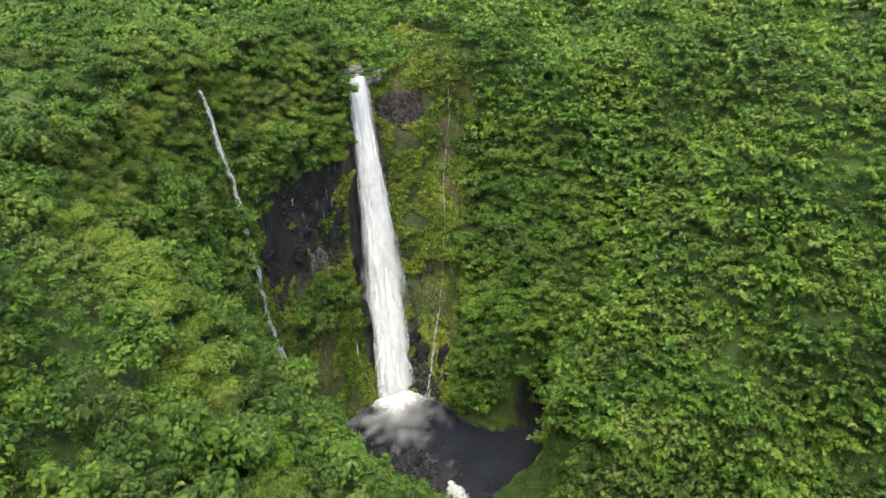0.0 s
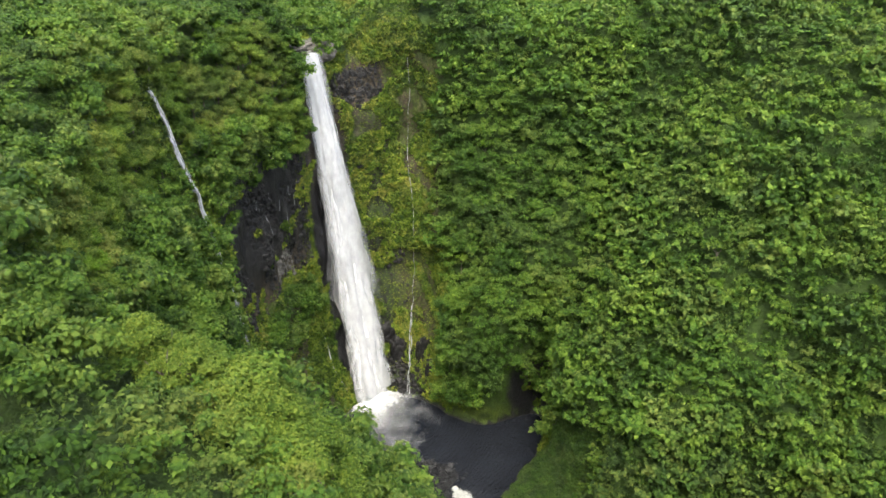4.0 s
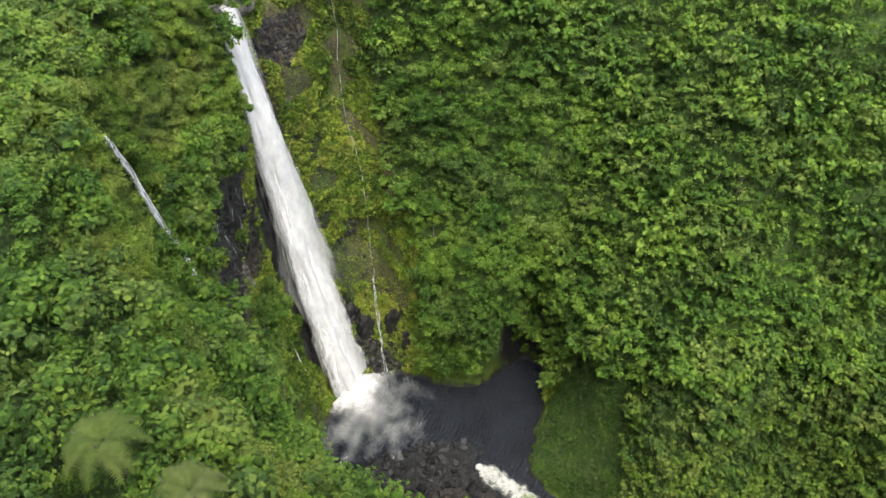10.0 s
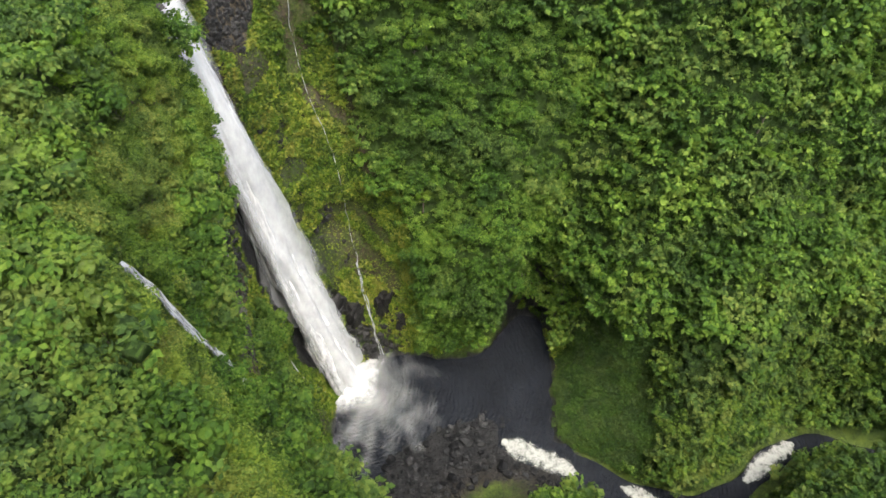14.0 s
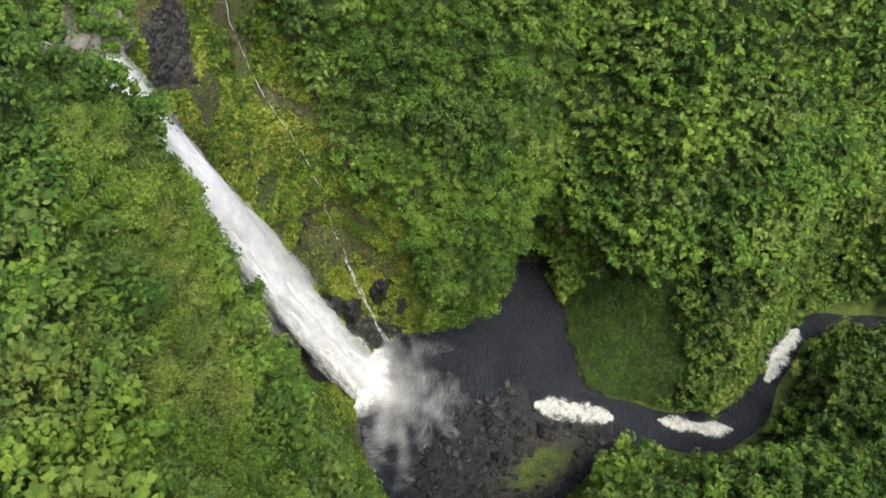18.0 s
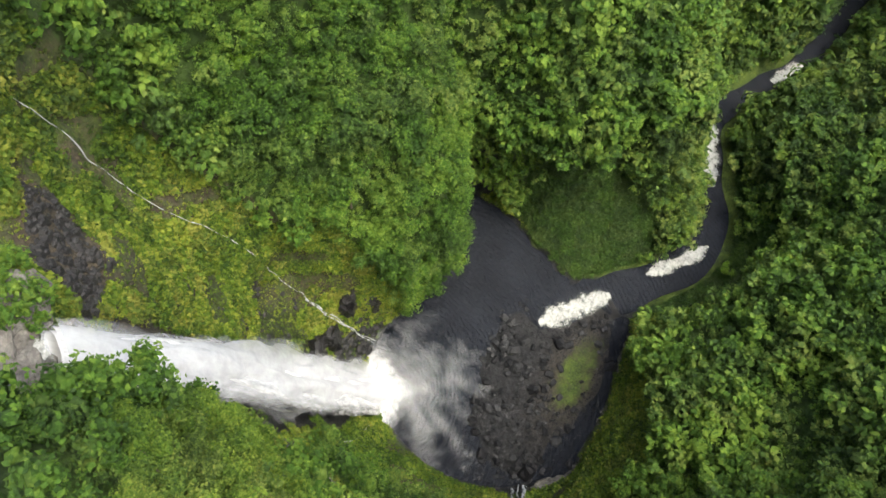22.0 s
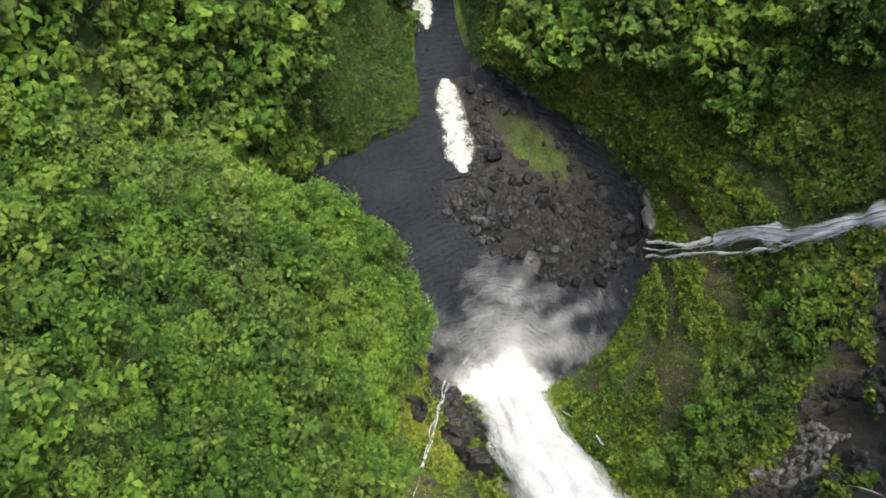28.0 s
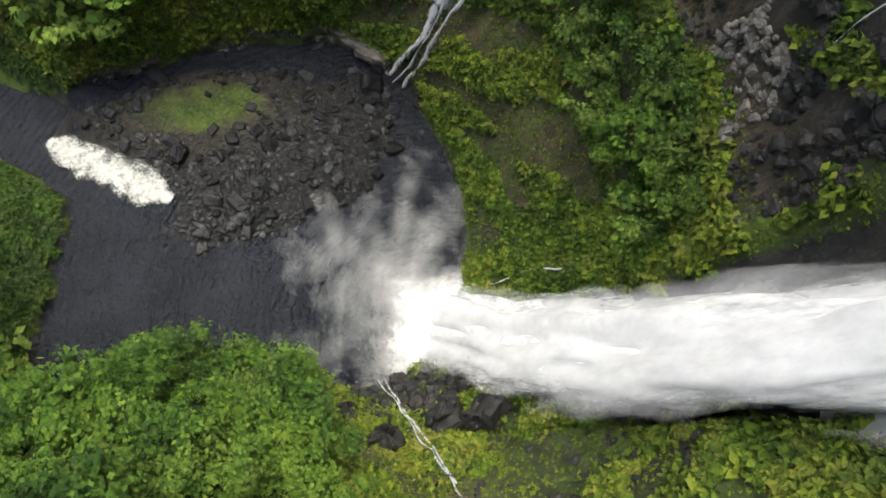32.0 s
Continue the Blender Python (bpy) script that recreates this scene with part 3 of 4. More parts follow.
def main_fall():
    fall = tagged(new("waterfall"), "tall white waterfall plunging from a cliff notch into the pool", "waterfall")
    fall.location = (*BASE[:2], 0)
    along = np.array([BASE[0] - LIP[0], BASE[1] - LIP[1]])
    along = along / np.linalg.norm(along)
    across = np.array([-along[1], along[0]])
    z = np.linspace(LIP[2], 0.3, 230)
    middle, s = fall_axis(z)

    def sheet(half, deep, seed, material, name, label, floor=0.0, wild=0.5, fade=0.0):
        cols = 72
        a = np.linspace(0, 2 * math.pi, cols, endpoint=False)
        u, v = np.cos(a), np.sin(a)
        w = half * (2.7 + 3.6 * s ** 1.3)
        d = deep * (0.8 + 2.4 * s ** 1.2)
        uu, vv, zz = np.tile(u, len(z)), np.tile(v, len(z)), np.repeat(z, cols)
        lump = 0.20 * smooth_noise(uu * 2.6 + vv * 1.7, zz * 0.055 - vv * 2.2, 1.0, seed) + 0.11 * smooth_noise(uu * 6 - vv * 4, zz * 0.12 + vv * 4, 1.0, seed + 1) + 0.06 * smooth_noise(uu * 12 + vv * 9, zz * 0.26 - vv * 8, 1.0, seed + 2)
        lump = 1 + wild * (lump * np.repeat(np.clip(s * 4, 0.15, 1), cols)).reshape(len(z), cols)
        xy = middle[:, None] + across * (u[None, :, None] * (w[:, None] * lump)[:, :, None]) + along * (v[None, :, None] * (d[:, None] * lump)[:, :, None])
        verts = np.concatenate([xy, np.broadcast_to(z[:, None, None], (len(z), cols, 1))], 2).reshape(-1, 3)
        thick = np.broadcast_to(0.22 + 0.85 * (1 - np.abs(u) ** 4), (len(z), cols)) - fade
        verts[:, :2] -= BASE[:2]
        used = int(np.sum(z > floor))
        verts, thick = verts[: used * cols], thick[:used]
        part(name, mesh_from(name, verts, grid_quads(used, cols, wrap=True), material, True, (("thick", thick.ravel()),)), fall, label)

    sheet(0.80, 0.75, 21, FALL, "water_curtain", "dense white falling water", wild=0.9, fade=-0.10)
    sheet(1.02, 1.05, 22, STRAND, "water_shroud", "ragged outer sheet of falling water", wild=1.3, fade=0.30, floor=5.0)
    sheet(1.35, 1.5, 23, VEIL, "drifting_mist", "thin mist drifting beside the falling water", wild=1.5, fade=0.58, floor=5.0)
    # loose threads that leave the curtain and feather out as they drop
    rng = np.random.default_rng(51)
    verts, quads, thick, at = [], [], [], 0
    rows, cols = 14, 5
    for n in range(110):
        top = LIP[2] - rng.random() ** 0.8 * 86
        long = rng.uniform(9, 26) * (0.55 + 0.6 * (1 - top / LIP[2]))
        zz = np.linspace(top, max(7.0, top - long), rows)
        mid, ss = fall_axis(zz)
        a, out = rng.uniform(0, 2 * math.pi), rng.uniform(0.72, 1.12)
        w, d = 0.86 * (2.7 + 3.6 * ss**1.3), 0.85 * (0.8 + 2.4 * ss**1.2)
        sway = 0.06 * np.sin(np.linspace(0, rng.uniform(2, 6), rows) + rng.uniform(0, 6))
        mid = mid + across * ((np.cos(a) * out + sway) * w)[:, None] + along * (np.sin(a) * out * d)[:, None]
        face = a + math.pi / 2 + rng.normal(0, 0.4)
        wide = rng.uniform(0.3, 0.8) * (0.6 + 0.8 * ss)
        u = np.linspace(-1, 1, cols)
        flat = across * math.cos(face) + along * math.sin(face)
        xy = mid[:, None] + flat * (u[None, :, None] * wide[:, None, None])
        verts.append(np.concatenate([xy - BASE[:2], np.broadcast_to(zz[:, None, None], (rows, cols, 1))], 2).reshape(-1, 3))
        ends = np.sin(np.linspace(0.02, math.pi - 0.02, rows)) ** 0.6
        thick.append((0.95 * ends[:, None] * (1 - u[None] ** 2) - 0.12).ravel())
        quads.append(grid_quads(rows, cols) + at)
        at += rows * cols
    part("water_threads", mesh_from("water_threads", np.concatenate(verts), np.concatenate(quads), STRAND, True, (("thick", np.concatenate(thick)),)), fall, "ragged outer threads of falling water")
    # where the water lands: one swelling cap of spray, dense in the middle and thin towards its rim, and drifts beside it
    for n, (px, py, wide, tall, high, peak) in enumerate(((-0.3, 0.0, 10.0, 3.0, 1.3, 1.25), (3.0, -5.0, 25.0, 1.4, 0.9, 0.31))):
        rings, turns = 26, 90
        rr, aa = np.meshgrid(np.linspace(0.01, 1, rings), np.linspace(0, 2 * math.pi, turns, endpoint=False), indexing="ij")
        rr, aa = rr.ravel(), aa.ravel()
        reach = wide * rr * (1 + 0.22 * smooth_noise(np.cos(aa) * 2 + 5, np.sin(aa) * 2, 1.0, 40 + n))
        p = np.stack([px + reach * np.cos(aa), py + reach * np.sin(aa), high + tall * (1 - rr) ** 1.3 - 0.5 * high * rr], 1)
        # wisps run outwards from the middle and bend as they drift
        turn = aa + 0.5 * rr
        wisps = smooth_noise(np.cos(turn) * 4.5, np.sin(turn) * 4.5 + 0.8 * rr, 1.0, 44 + n) + 0.6 * smooth_noise(np.cos(turn) * 11, np.sin(turn) * 11 + 1.6 * rr, 1.0, 47 + n)
        thick = peak * (1 - rr) ** (1.0 if n == 0 else 1.1) * (1 + (0.45 if n == 0 else 0.9) * rr * wisps) - (0.10 if n == 0 else 0.04)
        thick = np.where(rr > 0.98, -0.6, thick)
        part("landing_spray", mesh_from("landing_spray", p, grid_quads(rings, turns, wrap=True), VEIL if n else SPLASH, True, (("thick", thick),)), fall, "thin white spray drifting where the water lands")
    # soft jets of spray thrown out low over the pool
    rows, cols = 12, 7
    for n in range(20):
        a = radians(-165 + 11.5 * n + rng.uniform(-5, 5))
        reach = rng.uniform(7, 15) + rng.uniform(0, 14) * max(0, math.cos(a + radians(38))) ** 2
        run = np.linspace(0.12, 1, rows) * reach
        bend = 0.10 * rng.normal() * (run / reach) ** 2
        heading = np.stack([np.cos(a + bend), np.sin(a + bend)], 1)
        side = np.stack([-heading[:, 1], heading[:, 0]], 1)
        wide = rng.uniform(0.8, 1.5) * (0.6 + 1.2 * run / reach)
        u = np.linspace(-1, 1, cols)
        xy = (heading * run[:, None])[:, None] + side[:, None] * (u[None, :, None] * wide[:, None, None])
        high = 0.7 + rng.uniform(0.5, 2.6) * np.sin(np.linspace(0.7, 3.0, rows))
        verts = np.concatenate([xy, np.broadcast_to(high[:, None, None] - 0.3 * u[None, :, None] ** 2, (rows, cols, 1))], 2).reshape(-1, 3)
        thick = rng.uniform(0.18, 0.36) * (np.clip(1 - np.linspace(0, 1, rows), 0, 1) ** 0.9)[:, None] * (1 - u[None] ** 2) - 0.11
        part("spray_jet", mesh_from("spray_jet", verts, grid_quads(rows, cols), VEIL, True, (("thick", thick.ravel()),)), fall)


main_fall()


# ---------------------------------------------------------------- plants
def leaf_cards(centres, normals, size, rng, long=1.5, droop=0.0):
    """One bent leaf spray per point: a four-cornered blade across its normal, turned at random."""
    n = len(centres)
    normals = normals + rng.normal(0, 0.45, (n, 3))
    normals[:, 2] += 0.25
    normals /= np.linalg.norm(normals, axis=1)[:, None]
    turn = rng.normal(0, 1, (n, 3))
    a = np.cross(normals, turn)
    a /= np.maximum(np.linalg.norm(a, axis=1), 1e-6)[:, None]
    b = np.cross(normals, a)
    size = size * rng.uniform(0.6, 1.35, n)
    a, b = a * (size * long)[:, None], b * size[:, None]
    tip = np.zeros((n, 3))
    tip[:, 2] = -droop * size
    verts = np.stack([centres - a, centres - b * 0.8 + a * 0.1, centres + a + tip, centres + b * 0.8 + a * 0.1], 1).reshape(-1, 3)
    return verts, np.arange(4 * n).reshape(-1, 4)


def join(pieces):
    verts, quads, at = [], [], 0
    for v, q in pieces:
        verts.append(v)
        quads.append(q + at)
        at += len(v)
    return np.concatenate(verts), np.concatenate(quads)


def crown_shape(seed, lobes, leaves, leaf, spread=0.62, fine=1):
    """A crown about one unit in radius: several lumps of different size, each set with leaf sprays over a dim core."""
    rng = np.random.default_rng(seed)
    pieces = []
    for n in range(lobes):
        a, up = rng.uniform(0, 6.28), rng.uniform(-0.30, 0.60)
        far = spread * math.sqrt(rng.uniform(0.05, 1)) if lobes > 1 else 0
        middle = np.array([far * math.cos(a), far * math.sin(a), up * (1 - 0.5 * far)]) if lobes > 1 else np.zeros(3)
        size = rng.uniform(0.24, 0.46) if lobes > 1 else 0.85
        p, q = blob(fine, seed + n, 0.25)
        pieces.append((p * size * 0.55 * np.array([1, 1, 0.85]) + middle, q))
        count = max(4, int(leaves * size**2 / (lobes * 0.125))) if lobes > 1 else leaves
        d = rng.normal(0, 1, (count, 3))
        d /= np.linalg.norm(d, axis=1)[:, None]
        d[:, 2] = np.where(d[:, 2] < -0.35, -d[:, 2], d[:, 2])
        lumpy = 1 + 0.2 * smooth_noise(d[:, 0] * 3 + d[:, 2], d[:, 1] * 3 - d[:, 2], 1.0, seed + n + 50)
        c = d * (size * rng.uniform(0.78, 1.06, count) * lumpy)[:, None] * np.array([1, 1, 0.85]) + middle
        pieces.append(leaf_cards(c, d, leaf, rng, 1.25, 0.3))
    return join(pieces)


def surface_samples(count, rng, only=None):
    """Points spread evenly over the ground's real surface within the gorge."""
    v = GV[GQ]
    area = 0.5 * np.linalg.norm(np.cross(v[:, 2] - v[:, 0], v[:, 3] - v[:, 1]), axis=1)
    mid_r = GR[GQ].mean(1)
    area = np.where((mid_r > 260) | (mid_r < 15), 0, area)
    area = np.where((mid_r > 150) & ~((mid_r < 195) & (GHEAD[GQ[:, 0]] > 240) & (GHEAD[GQ[:, 0]] < 300)), area * 0.12, area)
    area = area if only is None else np.where(only, area, 0)
    pick = rng.choice(len(GQ), count, p=area / area.sum())
    s, t = rng.random((count, 1)), rng.random((count, 1))
    f = v[pick]
    p = (f[:, 0] * (1 - s) + f[:, 1] * s) * (1 - t) + (f[:, 3] * (1 - s) + f[:, 2] * s) * t
    n = np.cross(f[:, 1] - f[:, 0], f[:, 3] - f[:, 0])
    n /= np.maximum(np.linalg.norm(n, axis=1), 1e-9)[:, None]
    n = np.where(n[:, 2:] < 0, -n, n)
    return p, n, GHEAD[GQ[pick, 0]] % 360, mid_r[pick], GSHORE[GQ[pick, 0]]


def thinned(points, gap, keep, limit):
    """Indices of points that stand at least gap apart, in their given order."""
    taken, cells = [], {}
    for n in np.nonzero(keep)[0]:
        x, y, z = points[n]
        g = gap[n]
        key = (int(x // 3), int(y // 3), int(z // 3))
        clash = False
        for i in (-1, 0, 1):
            for j in (-1, 0, 1):
                for k in (-1, 0, 1):
                    for m in cells.get((key[0] + i, key[1] + j, key[2] + k), ()):
                        q = points[m]
                        if (q[0] - x) ** 2 + (q[1] - y) ** 2 + (q[2] - z) ** 2 < g * g:
                            clash = True
                            break
        if not clash:
            taken.append(n)
            cells.setdefault(key, []).append(n)
            if len(taken) >= limit:
                break
    return np.array(taken, int)


SEED = np.random.default_rng(5)
SP, SN, SHEAD, SR, SSHORE = surface_samples(170000, SEED)
TREE_OK = wooded(SP, SHEAD, SR, SSHORE)
BEHIND = (SR > 105) & (SR < 195) & (SHEAD > 240) & (SHEAD < 300)
SPACING = np.where(BEHIND, 2.6, np.where(SR > 150, 6.0, np.where(SR > 105, 3.3, 2.25)))
TREES = thinned(SP, SPACING, TREE_OK, 17000)

# the trees of the ridge that the camera flies over stand as single things
RIDGE = ((50, -146, 0), (42, -122, 0), (24, -112, 0), (8, -104, 0), (-8, -92, 0), (-18, -78, 0), (-26, -60, 0), (-33, -42, 0), (-36, -22, 0), (-33, -4, 0), (-31, 8, 0), (-27, 16, 0))


def ridge_gap(x, y):
    best = np.full(np.shape(x), 1e9)
    for a, b in zip(RIDGE, RIDGE[1:]):
        dx, dy = b[0] - a[0], b[1] - a[1]
        t = np.clip(((x - a[0]) * dx + (y - a[1]) * dy) / (dx * dx + dy * dy), 0, 1)
        best = np.minimum(best, np.hypot(x - a[0] - t * dx, y - a[1] - t * dy))
    return best


ORDER = TREES[np.argsort(ridge_gap(SP[TREES, 0], SP[TREES, 1]))]
NEAR_TREES, FAR_TREES = ORDER[:300], ORDER[300:]


def trunk_mesh(seed, tall):
    """A tapered trunk that leans a little, with four limbs."""
    rng = np.random.default_rng(seed)
    pieces = []

    def limb(a, b, r0, r1):
        a, b = np.array(a, float), np.array(b, float)
        t = np.linspace(0, 1, 5)
        line = a + (b - a) * t[:, None] + np.outer(np.sin(t * 3.1), rng.normal(0, 0.12, 3))
        ang = np.linspace(0, 2 * math.pi, 7)[:-1]
        ring = np.stack([np.cos(ang), np.sin(ang), 0 * ang], 1)
        v = (line[:, None] + ring[None] * (r0 + (r1 - r0) * t)[:, None, None]).reshape(-1, 3)
        pieces.append((v, grid_quads(5, 6, wrap=True)))

    top = np.array([rng.normal(0, 0.3), rng.normal(0, 0.3), tall])
    limb((0, 0, -1.5), top, 0.22, 0.10)
    for n in range(4):
        a = n * 1.57 + rng.uniform(0, 1)
        limb(top * (0.55 + 0.1 * n), top + np.array([1.3 * math.cos(a), 1.3 * math.sin(a), 0.5 + 0.2 * n]), 0.09, 0.03)
    return mesh_from("trunk", *join(pieces), BARK, True)


def near_trees():
    kinds = []
    for n in range(6):
        v, q = crown_shape(100 + n, 20 + n % 4, 2700, 0.042, 0.86, 1)
        kinds.append((mesh_from("crown", v, q, TREE_LEAF, True), trunk_mesh(100 + n, 2.6)))
    rng = np.random.default_rng(9)
    for at, n in enumerate(NEAR_TREES):
        crown, trunk = kinds[rng.integers(len(kinds))]
        size = rng.uniform(1.9, 3.3)
        tree = new("tree")
        tree.location = tuple(SP[n])
        tagged(tree, "leafy green broadleaf tree on the steep forested ridge", "tree", group="trees on the ridge")
        part("trunk", trunk, tree)
        top = part("crown", crown, tree)
        top.location, top.scale = (0, 0, 2.3 + rng.uniform(-0.5, 0.9)), (size, size * rng.uniform(0.88, 1.1), size * rng.uniform(0.8, 1.05))
        top.rotation_euler = (rng.normal(0, 0.12), rng.normal(0, 0.12), rng.uniform(0, 6.28))


def scatter(name, kinds, places, sizes, lift, material, label, category, lean=0.0, seed=1):
    """Many plants of finer and plainer kinds, standing on sampled places of the ground, joined into one mesh."""
    pieces = []
    for shapes, some, size in zip(kinds, places, sizes):
        if len(some):
            pieces += strewn(shapes, SP[some], SN[some], size, lift, lean, seed)
    v, q = join(pieces)
    return tagged(new(name, mesh_from(name, v, q, material, True)), label, category, kind="stuff")


def strewn(shapes, where, normals, sizes, lift, lean, seed):
    """Copies of the shapes, turned and sized at random, as pieces to join."""
    rng = np.random.default_rng(seed)
    pieces = []
    for n, (v, q) in enumerate(shapes):
        mine = np.arange(len(where))[np.arange(len(where)) % len(shapes) == n]
        turn, size = rng.uniform(0, 6.28, len(mine)), sizes[mine]
        c, s = np.cos(turn), np.sin(turn)
        x = v[None, :, 0] * c[:, None] - v[None, :, 1] * s[:, None]
        y = v[None, :, 0] * s[:, None] + v[None, :, 1] * c[:, None]
        p = np.stack([x, y, np.broadcast_to(v[None, :, 2], x.shape)], -1) * size[:, None, None]
        p[..., 2] *= rng.uniform(0.75, 1.15, len(mine))[:, None]
        p += (where[mine] + normals[mine] * lean * size[:, None] + np.array([0, 0, 1]) * (lift * size)[:, None])[:, None]
        pieces.append((p.reshape(-1, 3), (q[None] + (np.arange(len(mine)) * len(v))[:, None, None]).reshape(-1, 4)))
    return pieces


def far_forest():
    shapes = [crown_shape(200 + n, 9, 104, 0.130, 0.82) for n in range(10)]
    close = [crown_shape(220 + n, 13, 440, 0.066, 0.84, 1) for n in range(7)]
    plain = [crown_shape(230 + n, 6, 54, 0.17, 0.76) for n in range(5)]
    rng = np.random.default_rng(12)
    head = SHEAD[FAR_TREES]
    # low trees of the stream valley wear the leaf colour with shade painted in
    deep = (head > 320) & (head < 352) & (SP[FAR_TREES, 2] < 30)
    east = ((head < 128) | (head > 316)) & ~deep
    for name, some, label, leaf in (("gorge_forest", FAR_TREES[east], "dense mixed green forest clinging to the gorge wall", FOREST_LEAF), ("valley_forest", FAR_TREES[~east & ~deep], "dense green rainforest covering the hillsides", FOREST_LEAF), ("streamside_forest", FAR_TREES[deep], "trees crowding the stream's valley, its shade painted into their green", SHADED_LEAF)):
        sizes = rng.uniform(1.3, 2.0, len(some)) ** 2 * (1 + 0.28 * smooth_noise(SP[some, 0] + SP[some, 2], SP[some, 1] - SP[some, 2], 16, 61)) * np.where(BEHIND[some], 1.1, np.where(SR[some] > 150, 2.1, np.where(SR[some] > 105, 1.25, 1.0)))
        beside = np.isin(some, FAR_TREES[:1600]) | ((SHEAD[some] > 38) & (SHEAD[some] < 92) & (SR[some] < 56))
        far = (SR[some] > 118) & ~beside
        mid = ~far & ~beside
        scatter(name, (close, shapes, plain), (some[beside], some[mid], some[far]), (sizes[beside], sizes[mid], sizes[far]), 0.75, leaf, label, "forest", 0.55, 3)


def undergrowth():
    rng = np.random.default_rng(14)
    open_faces = (~wooded(GV, GHEAD % 360, GR, GSHORE)[GQ].all(1) | (stream_gap(GV[:, 0], GV[:, 1])[0][GQ].min(1) < 12)) & (GR[GQ].mean(1) < 125) & (GV[GQ][:, :, 2].mean(1) > -12)
    p, n, head, r, shore = surface_samples(120000, rng, open_faces)
    gap, level = stream_gap(p[:, 0], p[:, 1])
    bare, wet = bareness(p[:, 0], p[:, 1], p[:, 2], head, r, shore)
    trees = wooded(p, head, r, shore)
    patch = 0.5 + 0.5 * smooth_noise(p[:, 0] + p[:, 2], p[:, 1] - p[:, 2], 4.5, 31)
    keep = (~trees | (gap < 12)) & (r > shore + 0.3) & (r < 130) & (p[:, 2] > np.where(gap < 14, level + 0.8, 0.9)) & (gap > 4.4) & (bare * 1.0 < patch + 0.12) & ~((np.abs(head - 209.5) < 3.5) & (p[:, 2] < 95))
    bank = keep & (p[:, 2] < 30) & ((head > 304) | (head < 14))
    wall = keep & ~bank
    shapes = [crown_shape(300 + k, 1, 12, 0.30) for k in range(5)]
    for name, some, label, size, mat in (("cliff_shrubs", np.nonzero(wall)[0], "low bright green shrubs and moss on the cliffs", (0.28, 1.15), SHRUB_LEAF), ("bank_plants", np.nonzero(bank)[0], "dark green grass and low plants on the stream banks", (0.3, 0.85), GRASS_LEAF)):
        some = some[:35000]
        pieces = strewn(shapes, p[some], n[some], rng.uniform(*size, len(some)), 0.1, 0.2, 7)
        if mat is SHRUB_LEAF:
            # tufts of moss and fern in the barer places
            tufts = np.nonzero((~trees) & ~keep & (r > shore + 0.3) & (r < 130) & (p[:, 2] > 0.9) & (gap > 3.6) & (bare < 0.84))[0][:6000]
            pieces += strewn(shapes, p[tufts], n[tufts], rng.uniform(0.12, 0.34, len(tufts)), 0.1, 0.2, 8)
        v, q = join(pieces)
        tagged(new(name, mesh_from(name, v, q, mat)), label, "plants", kind="stuff")


near_trees()
far_forest()
undergrowth()


# ---------------------------------------------------------------- rivulets and rapids
def wall_line(stops, count):
    """A line down the wall through (heading, height) stops."""
    return path_line([surface_at(head, high) for head, high in stops], count)


def facing(line):
    out = np.stack([CX - line[:, 0], CY - line[:, 1], 0 * line[:, 0]], 1)
    out /= np.linalg.norm(out, axis=1)[:, None]
    out[:, 2] = 0.35
    return out / np.linalg.norm(out, axis=1)[:, None]


